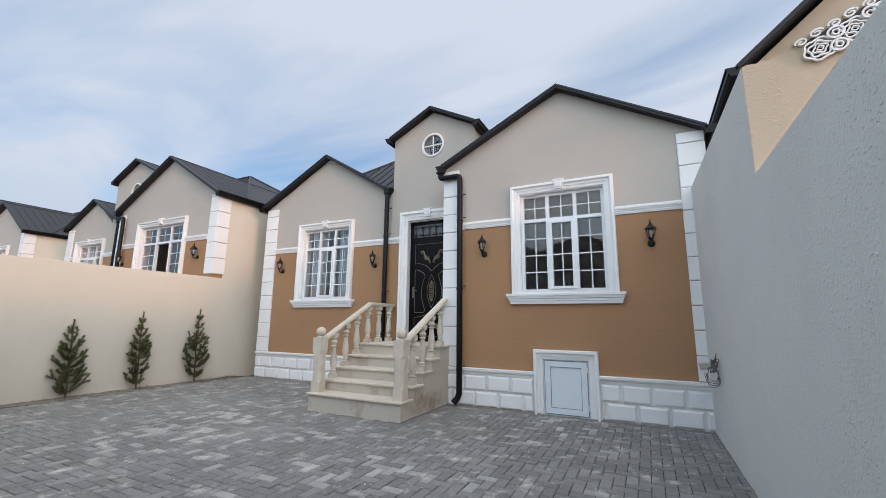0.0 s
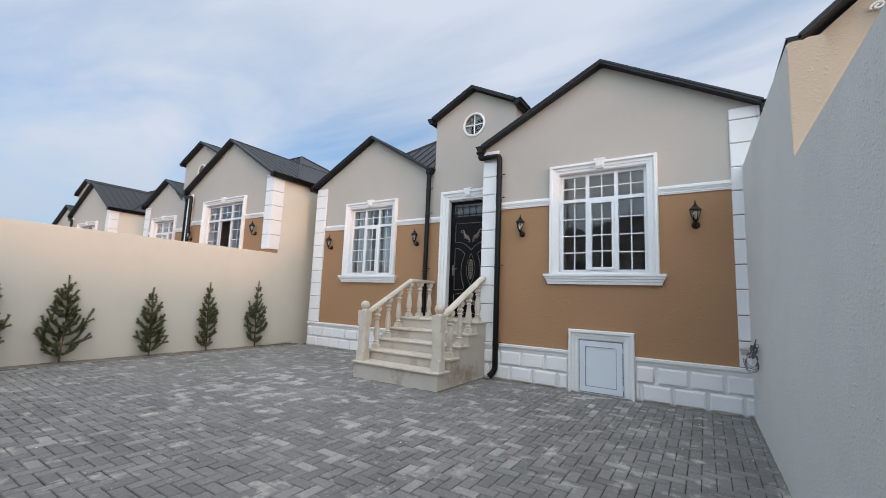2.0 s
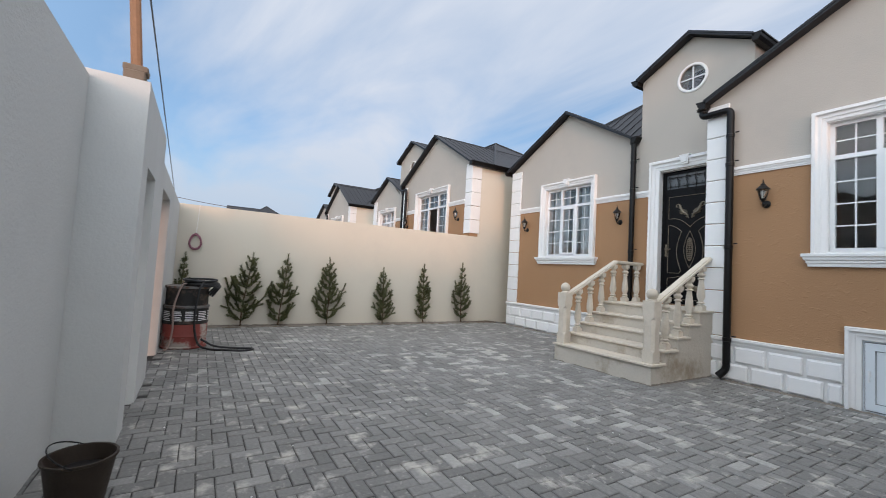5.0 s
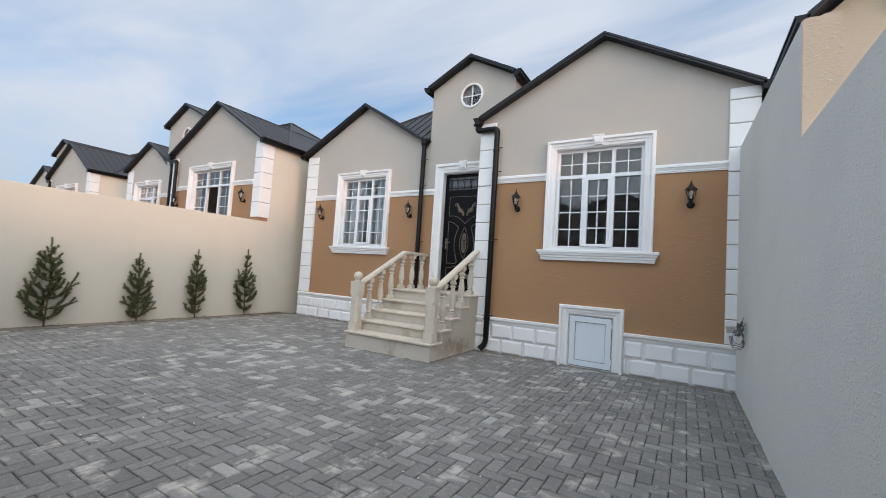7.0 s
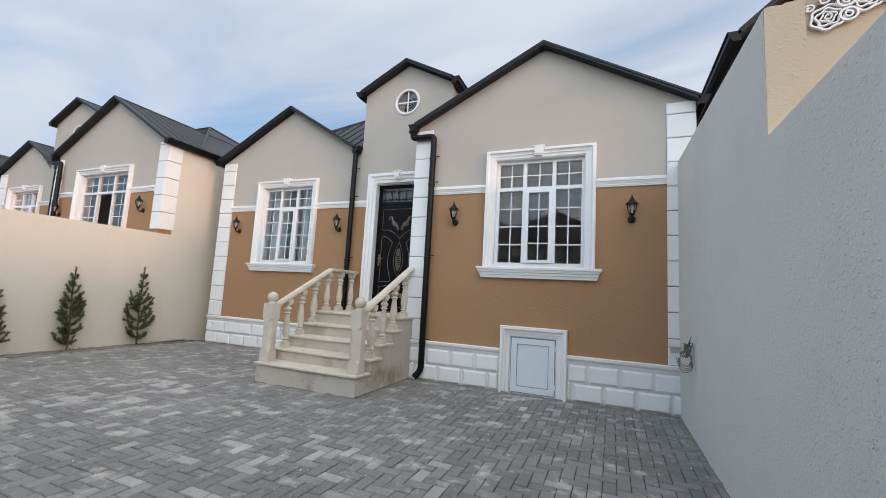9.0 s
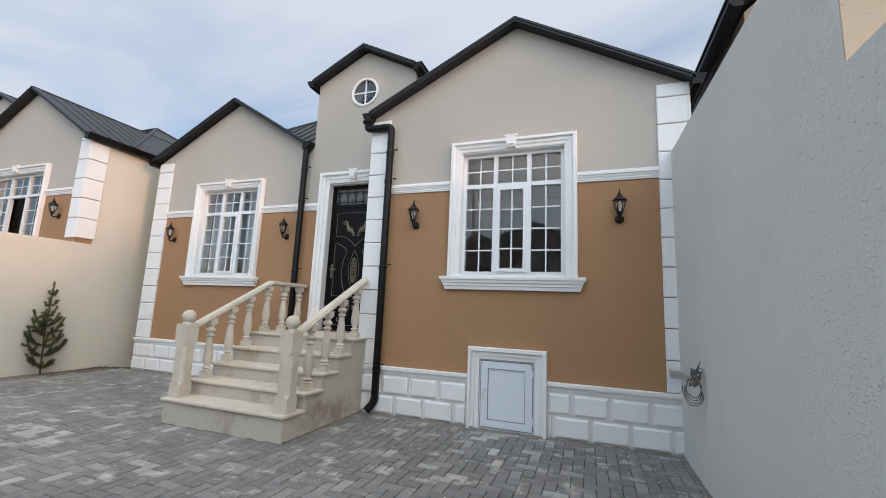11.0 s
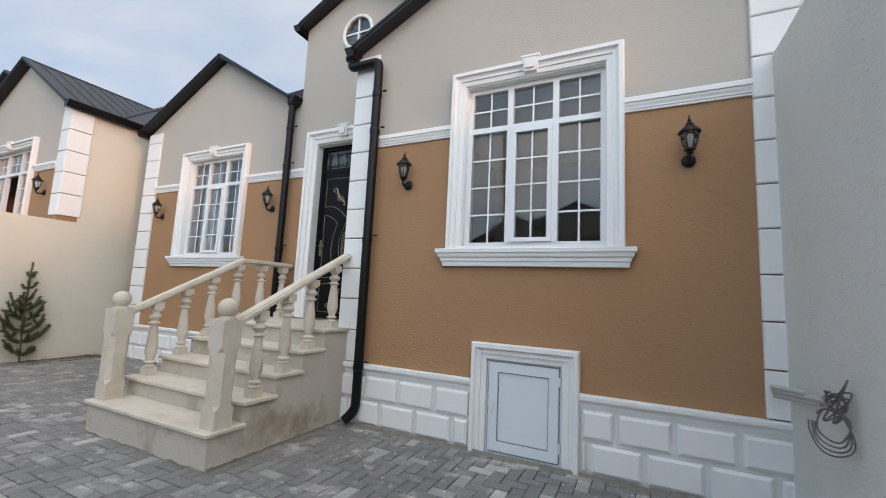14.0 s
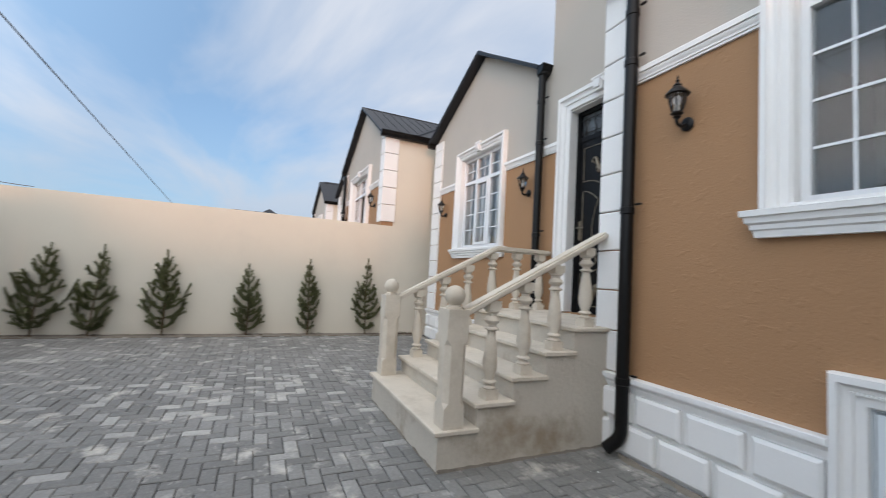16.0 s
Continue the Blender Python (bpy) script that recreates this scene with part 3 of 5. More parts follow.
def quoins(house, x0, x1, y, z0, z1, h, side=0.0, side_x=None):
    """Smooth white corner blocks with thin joints; side: how far they wrap round a corner at side_x."""
    z = z0
    while z < z1 - 0.06:
        hh = min(h, z1 - z)
        piece("quoin", block_mesh(x1 - x0, 0.035, hh - 0.012, 0.010), WHITE, house, ((x0 + x1) / 2, y, z + hh / 2))
        if side:
            key = ("side", round(side, 3), round(hh, 3))
            if key not in BLOCKS:
                bm = bevelled(boxes((-0.02, 0.02, 0, side, -(hh - 0.012) / 2, (hh - 0.012) / 2)), 0.008)
                BLOCKS[key] = bpy.data.meshes.new("block")
                bm.to_mesh(BLOCKS[key])
                bm.free()
            piece("quoin", BLOCKS[key], WHITE, house, (side_x + 0.016, y - 0.033, z + hh / 2))
        z += h


def plinth(house, x0, x1, y, gaps=(), top=0.545):
    """Two courses of white chamfered blocks in running bond on a backing, under a moulded cap."""
    spans, a = [], x0
    for g0, g1 in sorted(gaps):
        spans.append((a, g0))
        a = g1
    spans.append((a, x1))
    for s0, s1 in spans:
        part("plinth_backing", boxes((s0, s1, y - 0.012, y, -0.05, top)), WHITE, house)
        part("plinth_cap", moulding(s0, s1, y, top, 0.105, 0.075), WHITE, house, "white moulded plinth cap")
    w, h = 0.42, (top - 0.02) / 2
    for row in (0, 1):
        x = math.floor(x0 / w - 1) * w + (w / 2 if row == 0 else 0)
        while x < x1:
            for s0, s1 in spans:
                a, b = max(x, s0), min(x + w, s1)
                if b - a > 0.07:
                    piece("plinth_block", block_mesh(b - a - 0.045, 0.05, h - 0.035, 0.022), WHITE, house, ((a + b) / 2, y - 0.010, 0.015 + h * (row + 0.5)))
            x += w


def downpipe(house, pts, r=0.052):
    bm = bmesh.new()
    tube(bm, rounded(pts, 0.075), r, 14)
    pipe = part("downpipe", bm, BLACK, house, "black metal rainwater downpipe", smooth=True)
    x, y, top = pts[-2][0], pts[-2][1], pts[-3][2]
    for z in (0.62, 2.02, 3.30, top - 0.42):
        if z < top - 0.2:
            bm = bmesh.new()
            lathe(bm, [(r + 0.001, z - 0.03), (r + 0.007, z - 0.026), (r + 0.007, z + 0.026), (r + 0.001, z + 0.03)], (x, y, 0), 14)
            part("pipe_sleeve", bm, BLACK, pipe, "", True)
            part("wall_clip", bevelled(boxes((x + r, x + r + 0.055, y + 0.02, y + 0.045, z + 0.045, z + 0.062)), 0.004), IRON, pipe)
    return pipe


def build_house(at, label, R, L, tower, z, win_r, win_l, door=None, hatch=None, open_middle=False, side_wall=CREAM, depth=6.1):
    """R, L: (x0, x1, y) of the two bays; tower: (x0, x1); z: heights of band, eaves and ridges."""
    hs = thing("house", at, label, "house")
    band, eave, top_r, top_l, eave_t, top_t = z["band"], z["eave"], z["top_r"], z["top_l"], z["eave_t"], z["top_t"]
    zl = z.get("base", 0.0)
    rx0, rx1, ry = R
    lx0, lx1, ly = L
    tx0, tx1 = tower
    th = 0.28

    # right bay: lower wall, upper wall, gable
    holes = [(win_r[0], win_r[1], win_r[2], win_r[3])] + ([hatch] if hatch else [])
    part("lower_wall", welded(wall_sheet(bmesh.new(), rx0, rx1, -0.1, band, ry, ry + th, holes)), OCHRE, hs, "ochre rendered lower wall")
    bm = wall_sheet(bmesh.new(), rx0, rx1, band, eave - 0.08, ry, ry + th, holes)
    cr = z.get("apex_r", (rx0 + rx1) / 2)
    part("upper_wall", welded(bm), GREIGE, hs, "greige rendered upper wall")
    bm = bmesh.new()
    prism(bm, [(rx0, eave - 0.08), (rx1, eave - 0.08), (rx1, z.get("eave_r", eave - 0.03) + 0.012), (cr, top_r - 0.045), (rx0, eave - 0.045)], ry, ry + th)
    part("gable_wall", bm, GREIGE, hs, "greige rendered gable")
    # left bay and entrance bay share one plane
    holes = [(win_l[0], win_l[1], win_l[2], win_l[3])] + ([door] if door else [])
    part("lower_wall", welded(wall_sheet(bmesh.new(), lx0, rx0 + 0.02, -0.1, band, ly, ly + th, holes)), OCHRE, hs, "ochre rendered lower wall")
    bm = wall_sheet(bmesh.new(), lx0, rx0 + 0.02, band, eave - 0.08, ly, ly + th, holes)
    cl = z.get("apex_l", (lx0 + lx1) / 2)
    part("upper_wall", welded(bm), GREIGE, hs, "greige rendered upper wall")
    bm = bmesh.new()
    prism(bm, [(lx0, eave - 0.08), (tx0, eave - 0.08), (tx0, eave - 0.05), (cl, top_l - 0.06), (lx0, eave - 0.05)], ly, ly + th)
    part("gable_wall", bm, GREIGE, hs, "greige rendered gable")
    bm = bmesh.new()
    ct, oc = (tx0 + tx1) / 2, z["oculus"]
    half = 0.24
    prism(bm, [(tx0, eave - 0.08), (tx1, eave - 0.08), (tx1, oc - half), (tx0, oc - half)], ly, ly + th)
    prism(bm, [(tx0, oc - half), (ct - half, oc - half), (ct - half, oc + half), (tx0, oc + half)], ly, ly + th)
    prism(bm, [(ct + half, oc - half), (tx1, oc - half), (tx1, oc + half), (ct + half, oc + half)], ly, ly + th)
    sl = (top_t - eave_t) / (ct - tx0 + 0.05)
    prism(bm, [(tx0, oc + half), (tx1, oc + half), (tx1, top_t - 0.06 - sl * (tx1 - ct)), (ct, top_t - 0.06), (tx0, top_t - 0.06 - sl * (ct - tx0))], ly, ly + th)
    holed_square(bm, ct, oc, half, 0.228, ly, ly + th)
    part("tower_front", welded(bm), GREIGE, hs, "greige rendered entrance tower front")
    # tower sides, bay return, outer side walls and back
    part("tower_wall", boxes((tx0, tx0 + th, ly + th, ly + 3.4, eave - 0.2, eave_t - 0.02), (tx1 - th, tx1, ly + th, ly + 3.4, eave - 0.6, eave_t - 0.02)), GREIGE, hs, "cream rendered side of the entrance tower")
    part("bay_return", boxes((rx0, rx0 + th, ry + th, ly + 0.002, -0.1, eave - 0.06)), GREIGE, hs)
    part("side_wall", boxes((rx1 - th, rx1, ry + th, ry + depth, -0.1, eave - 0.06)), side_wall, hs, "plain cream side wall")
    part("side_wall", boxes((lx0, lx0 + th, ly + th, ry + depth, -0.1, eave - 0.06)), side_wall, hs, "plain cream side wall")
    part("back_wall", boxes((lx0 + th, rx1 - th, ry + depth - th, ry + depth, -0.1, eave - 0.06)), side_wall, hs)
    # rooms inside
    part("inner_floor", boxes((lx0 + th, rx1 - th, ly + th, ry + depth - th, 0.9 + zl, 1.0 + zl), (rx0 + th, rx1 - th, ry + th, ly + th, 0.9 + zl, 1.0 + zl)), TIMBER, hs)
    part("inner_ceiling", boxes((lx0 + th, rx1 - th, ly + th, ry + depth - th, eave - 0.25, eave - 0.15), (rx0 + th, rx1 - th, ry + th, ly + th, eave - 0.25, eave - 0.15)), DARKROOM, hs)
    part("inner_wall", boxes((rx0 + 0.3, rx0 + 0.4, ly + th, ry + depth - th, 1.0 + zl, eave - 0.25), (tx0 - 0.2, tx0 - 0.1, ly + th, ry + depth - th, 1.0 + zl, eave - 0.25), (lx0 + th, rx1 - th, ly + 3.6, ly + 3.7, 1.0 + zl, eave - 0.25)), DARKROOM, hs)

    # roofs
    gable_roof(hs, cr, rx0, rx1 + 0.07, eave, top_r, ry - 0.14, ry + 4.4, z.get("eave_r"))
    gable_roof(hs, cl, lx0 - 0.08, lx1 - 0.02, eave, top_l, ly - 0.14, ly + 3.4)
    gable_roof(hs, ct, tx0 - 0.05, tx1 + 0.05, eave_t, top_t, ly - 0.14, ly + 3.6)
    bm = bmesh.new()
    xa, xb, ya, yb, zr = lx0 - 0.1, rx1 + 0.10, ly + 0.10, ly + 5.62, top_r + z.get("rise", 0.80)
    e = [bm.verts.new(p) for p in ((xa, ya, eave), (xb, ya, eave), (xb, yb, eave), (xa, yb, eave))]
    r = [bm.verts.new(((xa + 3.6), (ya + yb) / 2, zr)), bm.verts.new(((xb - 3.6), (ya + yb) / 2, zr))]
    for f in ((e[0], e[1], r[1], r[0]), (e[1], e[2], r[1]), (e[2], e[3], r[0], r[1]), (e[3], e[0], r[0]), (e[3], e[2], e[1], e[0])):
        bm.faces.new(f)
    main = part("main_roof", bm, ROOF, hs, "dark graphite metal hip roof")
    bm = bmesh.new()
    corner = [Vector(p) for p in ((xa, ya, eave), (xb, ya, eave), (xb, yb, eave), (xa, yb, eave))]
    ridge = [Vector((xa + 3.6, (ya + yb) / 2, zr)), Vector((xb - 3.6, (ya + yb) / 2, zr))]
    for a, b in ((corner[0], ridge[0]), (corner[1], ridge[1]), (corner[2], ridge[1]), (corner[3], ridge[0]), (ridge[0], ridge[1])):
        tube(bm, [a, b], 0.045, 6)
    n = 34
    for i in range(1, n):
        x = xa + (xb - xa) * i / n
        f = min(1.0, (x - xa) / 3.6, (xb - x) / 3.6)
        tube(bm, [(x, ya, eave + 0.008), (x, ya + (yb - ya) / 2 * f, eave + (zr - eave) * f + 0.008)], 0.016, 4)
    tagged(part("seam", bm, ROOF, main), kind="stuff")
    bm = boxes((rx1 + 0.10, rx1 + 0.21, ry + 4.4, yb, eave - 0.13, eave - 0.01))
    part("gutter", bm, BLACK, hs, "black metal eaves gutter")

    # trim
    ql = z["q"]
    quoins(hs, rx0, rx0 + ql[0], ry, 0.655 + zl, eave - 0.09, z["nq"])
    quoins(hs, rx1 - ql[1], rx1, ry, z.get("quoin_foot", 0.655 + zl), z.get("eave_r", eave - 0.02) - 0.0, z["nq"], 0.34, rx1)
    quoins(hs, lx0, lx0 + ql[2], ly, 0.655 + zl, eave - 0.06, z["nq"])
    for x0, x1, y, wn in ((rx0 + ql[0], rx1 - ql[1], ry, win_r), (lx0 + ql[2], rx0 + 0.02, ly, win_l)):
        cut = sorted([(wn[0] - 0.152, wn[1] + 0.152)] + ([(door[0] - 0.2, rx0 + 0.03)] if door and y == ly else []))
        a = x0
        for c0, c1 in cut:
            if c0 > a:
                part("string_course", moulding(a, c0, y, band - 0.03, 0.125), WHITE, hs, "white moulded string course")
            a = c1
        if x1 > a:
            part("string_course", moulding(a, x1, y, band - 0.03, 0.125), WHITE, hs, "white moulded string course")
    plinth(hs, rx0, rx1, ry, [(hatch[0] - 0.15, hatch[1] + 0.15)] if hatch else ())
    plinth(hs, lx0, rx0, ly, [(-5.02, rx0 + 0.01)] if door else ())
    for wn, y, opened in ((win_r, ry, open_middle), (win_l, ly, False)):
        w = glazed_window(hs, wn[0] + 0.009, wn[1] - 0.009, wn[2] + 0.004, wn[3] - 0.009, y + 0.06, 4, opened)
        part("reveal", boxes((wn[0] - 0.004, wn[0] + 0.008, y - 0.02, y + 0.26, wn[2] + 0.003, wn[3]), (wn[1] - 0.008, wn[1] + 0.004, y - 0.02, y + 0.26, wn[2] + 0.003, wn[3]), (wn[0] + 0.008, wn[1] - 0.008, y - 0.02, y + 0.26, wn[3] - 0.008, wn[3] + 0.004)), WHITE, w, "white plastered reveal")
        part("architrave", surround(wn[0] - 0.152, wn[1] + 0.152, wn[2] - 0.022, wn[3] + 0.155, 0.152, y), WHITE, w, "white moulded window surround")
        part("keystone", keystone((wn[0] + wn[1]) / 2, wn[3] + 0.092, y, 0.86), WHITE, w)
        part("inner_sill", boxes((wn[0] + 0.002, wn[1] - 0.002, y - 0.06, y + 0.09, wn[2] - 0.026, wn[2])), WHITE, w, "white sill board")
        bm = ledge(wn[0] - 0.13, wn[1] + 0.13, y, wn[2] - 0.027, [(0.035, -0.170), (0.052, -0.170), (0.058, -0.130), (0.070, -0.120), (0.072, -0.092), (0.090, -0.080), (0.096, -0.044), (0.112, -0.040), (0.114, -0.004), (0.108, 0.0)])
        part("window_sill", bm, WHITE, w, "white moulded window sill with returned ends")
        if y == ly:
            bm = bmesh.new()
            for c0, c1 in ((wn[0] + 0.02, wn[0] + 0.52), (wn[1] - 0.52, wn[1] - 0.02)):
                n = 40
                rows = [[bm.verts.new((c0 + (c1 - c0) * i / n, y + 0.30 + 0.022 * math.sin(i * 1.35) + 0.006 * math.sin(i * 3.1), zz)) for i in range(n + 1)] for zz in (wn[2] - 0.3, wn[3] + 0.1)]
                for i in range(n):
                    bm.faces.new((rows[0][i], rows[0][i + 1], rows[1][i + 1], rows[1][i]))
            part("curtain", bm, CURTAIN, w, "pale gathered net curtains", smooth=True)
    # round window
    bm = bmesh.new()
    n = 48
    ring = [(0.228, 0.03), (0.228, -0.012), (0.238, -0.024), (0.268, -0.024), (0.278, -0.012), (0.278, 0.0)]
    rows = [[bm.verts.new((ct + rr * math.cos(2 * math.pi * i / n), ly + d, oc + rr * math.sin(2 * math.pi * i / n))) for rr, d in ring] for i in range(n)]
    for i in range(n):
        for k in range(len(ring) - 1):
            bm.faces.new((rows[i][k], rows[i][k + 1], rows[(i + 1) % n][k + 1], rows[(i + 1) % n][k]))
    ow = part("round_window", bm, WHITE, hs, "white moulded ring round a small window", smooth=True)
    bm = bmesh.new()
    lathe(bm, [(0.2275, ly + 0.03), (0.2275, ly + 0.036)], (ct, 0, oc), 48, "y")
    part("pane", bm, PANE, ow, "clear round pane")
    part("glazing_bar", boxes((ct - 0.012, ct + 0.012, ly + 0.012, ly + 0.029, oc - 0.227, oc + 0.227), (ct - 0.227, ct + 0.227, ly + 0.014, ly + 0.028, oc - 0.012, oc + 0.012)), PVC, ow)
    # downpipes
    gx = rx0 - 0.05
    downpipe(hs, [(gx, ry - 0.06, eave - 0.10), (gx, ry - 0.10, eave - 0.24), (rx0 + ql[0] + 0.055, ry - 0.10, eave - 0.24), (rx0 + ql[0] + 0.055, ry - 0.10, 0.17), (rx0 + ql[0] - 0.03, ry - 0.17, 0.06)])
    downpipe(hs, [(lx1 - 0.01, ly - 0.10, eave - 0.10), (lx1 - 0.01, ly - 0.10, 0.2), (lx1 - 0.01, ly - 0.22, 0.07)])
    for x, y in ((gx, ry - 0.08), (lx1 - 0.01, ly - 0.08)):
        bm = bmesh.new()
        lathe(bm, [(0.05, eave - 0.20), (0.052, eave - 0.15), (0.085, eave - 0.13), (0.09, eave - 0.105)], (x, y, 0), 14)
        part("rain_outlet", bm, BLACK, hs)
    return hs


WIN_Z = (1.94, 3.66)
Z_HOME = dict(band=3.165, eave=4.41, top_r=5.535, top_l=5.525, eave_t=5.60, top_t=6.145, oculus=5.30, q=(0.32, 0.33, 0.40), nq=0.349, apex_r=-1.15, apex_l=-6.95, rise=1.15, eave_r=4.32)
DOOR = (-4.57, -3.50, 1.03, 3.59)
HATCH = (-1.555, -0.855, -0.2, 0.86)
home = build_house((-4.0, 7.50, 0.0), "single-storey gabled house, greige over ochre with white trim", (-3.378, 0.92, 6.84), (-9.02, -5.09, 7.50), (-5.0, -3.0), Z_HOME,
                   (-1.888, -0.492, *WIN_Z), (-7.64, -6.215, *WIN_Z), DOOR, HATCH)
Z_NEXT = dict(band=3.48, eave=4.64, top_r=5.96, top_l=5.54, eave_t=6.04, top_t=6.64, oculus=5.57, q=(0.30, 0.30, 0.40), nq=0.40, base=0.25, quoin_foot=2.55, apex_r=-11.75)
next_house = build_house((-14.5, 7.05, 0.0), "neighbouring gabled house, greige over ochre, with white quoins", (-14.2, -9.602, 6.46), (-18.9, -15.4, 7.05), (-16.0, -13.6), Z_NEXT,
                         (-12.95, -10.97, 2.26, 4.0), (-18.0, -16.4, 2.26, 3.94), None, None, open_middle=True)
far_house = copy_thing(next_house, pose(-28.2, 7.75, -0.12))
far_house.scale = (1.1, 1.1, 1.1)
far_house["label"] = "farther gabled house of the same row, dark roof"
opposite = copy_thing(next_house, pose(-3.2, -9.0, 0.0, 0, 0, 180))
opposite["label"] = "gabled house across the street, dark roof"
opposite_next = copy_thing(opposite, pose(-13.6, -9.0, 0.0, 0, 0, 180))
opposite.scale = opposite_next.scale = (0.94, 0.94, 0.94)
small_house = copy_thing(next_house, pose(-40.4, 1.7, -0.5))
small_house["label"] = "distant house whose dark roof shows over the wall"


# ---- entrance steps ----
SX0, SX1 = -5.0, -3.225
stairs = thing("entrance_stairs", ((SX0 + SX1) / 2, 6.3, 0), "cream limestone entrance steps with turned balusters and ball-topped posts", "stairs")
levels = [(5.215, 0.255), (5.53, 0.43), (5.84, 0.605), (6.145, 0.79), (6.44, 0.985)]
for i, (y, zt) in enumerate(levels):
    yb = levels[i + 1][0] if i + 1 < len(levels) else 7.495
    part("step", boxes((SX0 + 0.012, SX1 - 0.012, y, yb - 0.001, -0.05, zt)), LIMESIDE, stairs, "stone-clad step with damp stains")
    bm = bevelled(boxes((SX0 - 0.015, SX1 + 0.015, y - 0.035, yb + (0.01 if i < 4 else 0), zt + 0.0005, zt + 0.035)), 0.006)
    part("tread", bm, LIME, stairs, "cream limestone tread slab")


def newel(x, y, z):
    # square at foot and head, the corners cut back between them
    bm = bmesh.new()
    rings = []
    for h, c in ((0.0, 0.006), (0.15, 0.006), (0.185, 0.038), (0.60, 0.038), (0.64, 0.006), (0.855, 0.006), (0.862, 0.014)):
        w = 0.084 + 0.006 * h
        ring = [(w, -w + c), (w, w - c), (w - c, w), (-w + c, w), (-w, w - c), (-w, -w + c), (-w + c, -w), (w - c, -w)]
        rings.append([bm.verts.new((x + p, y + q, z + h)) for p, q in ring])
    for lo, hi in zip(rings, rings[1:]):
        for i in range(8):
            bm.faces.new((lo[i], lo[(i + 1) % 8], hi[(i + 1) % 8], hi[i]))
    bm.faces.new(rings[0])
    bm.faces.new(rings[-1])
    lathe(bm, [(0.066, z + 0.8625), (0.066, z + 0.875), (0.052, z + 0.882)], (x, y, 0), 20)
    post = part("newel_post", bm, LIME, stairs, "square limestone newel post with cut-back corners")
    bm = bmesh.new()
    prof = [(0.05, z + 0.8825)] + [(0.080 * math.sin(a), z + 0.956 - 0.080 * math.cos(a)) for a in [math.pi * (0.20 + 0.785 * i / 11) for i in range(12)]]
    lathe(bm, prof, (x, y, 0), 22)
    part("ball", bm, LIME, post, "round limestone ball finial", smooth=True)


def baluster(x, y, z, h):
    p = [(0.046, 0.10), (0.052, 0.118), (0.033, 0.135), (0.031, 0.15), (0.048, 0.165), (0.048, 0.178), (0.032, 0.195), (0.030, 0.21), (0.047, 0.29), (0.051, 0.35), (0.043, 0.50), (0.032, 0.64), (0.029, 0.69), (0.048, 0.705), (0.048, 0.718), (0.030, 0.735),
         (0.030, 0.755), (0.046, 0.775), (0.052, 0.80), (0.046, 0.825), (0.031, 0.845), (0.031, 0.87), (0.05, 0.888), (0.05, 0.91)]
    bm = bmesh.new()
    lathe(bm, [(r * 1.15, z + a * h) for r, a in p], (x, y, 0), 16)
    b = part("baluster", bm, LIME, stairs, "", smooth=True)
    part("base_block", boxes((x - 0.055, x + 0.055, y - 0.055, y + 0.055, z, z + 0.10 * h)), LIME, b)
    part("top_block", boxes((x - 0.052, x + 0.052, y - 0.052, y + 0.052, z + 0.91 * h, z + h)), LIME, b)


def handrail(pts, x):
    bm = bmesh.new()
    for (y0, z0), (y1, z1) in zip(pts, pts[1:]):
        prism(bm, [(y0, z0 + 0.065), (y1, z1 + 0.065), (y1, z1), (y0, z0)], x - 0.045, x + 0.045, "x")
        prism(bm, [(y0, z0 + 0.05), (y1, z1 + 0.05), (y1, z1 + 0.018), (y0, z0 + 0.018)], x - 0.068, x + 0.068, "x")
    part("handrail", bm, LIME, stairs, "moulded limestone handrail")


tops = [z + 0.035 for _, z in levels]
for x, side in ((SX0 + 0.092, 0), (SX1 - 0.097, 1)):
    newel(x, 5.335, tops[0])
    run = lambda y: 1.092 + (y - 5.42) * 0.516
    yend = 6.80 if side else 6.66
    handrail([(5.42, run(5.42)), (yend, run(yend))] + ([] if side else [(7.46, run(yend))]), x)
    for y, zt in zip((5.67, 5.98, 6.285), tops[1:4]):
        baluster(x, y, zt, run(y) - zt - 0.002)
    for y in ((6.62,) if side else (6.62, 6.98, 7.34)):
        baluster(x, y, tops[4], min(run(y), run(yend)) - tops[4] - 0.002)

bm = bmesh.new()
rnd = random.Random(8)
edge = [(-4.62 + 0.03 * i, 0.302 + 0.022 * math.sin(math.pi * i / 17) ** 0.5 + rnd.uniform(0, 0.014)) for i in range(18)]
prism(bm, [(x, 0.2905) for x, _ in edge[::-1]] + edge, 5.523, 5.5295)
part("broken_cladding", bm, LIMESIDE, stairs, "strip where the cladding has broken away")

# ---- front door ----
door_y = 7.59
d0, d1, dz0, dz1 = DOOR
door = part("front_door", boxes((d0 + 0.06, d1 - 0.06, door_y + 0.012, door_y + 0.07, 1.04, 3.18)), DOORSTEEL, home, "black steel front door with bronze ornament and barred fanlight")
for x in (d0 + 0.003, d1 - 0.06):
    part("jamb", boxes((x, x + 0.057, door_y, door_y + 0.08, 1.032, dz1 - 0.003)), DOORSTEEL, door)
for z, top in ((dz1 - 0.06, dz1 - 0.003), (3.18, 3.24)):
    part("frame_rail", boxes((d0 + 0.0605, d1 - 0.0605, door_y, door_y + 0.08, z, top)), DOORSTEEL, door)
part("transom_pane", boxes((d0 + 0.06, d1 - 0.06, door_y + 0.045, door_y + 0.05, 3.24, dz1 - 0.06)), FROST, door)
part("architrave", surround(d0 - 0.2, d1 + 0.17, 1.032, dz1 + 0.22, 0.2, 7.50), WHITE, door, "white moulded door surround")
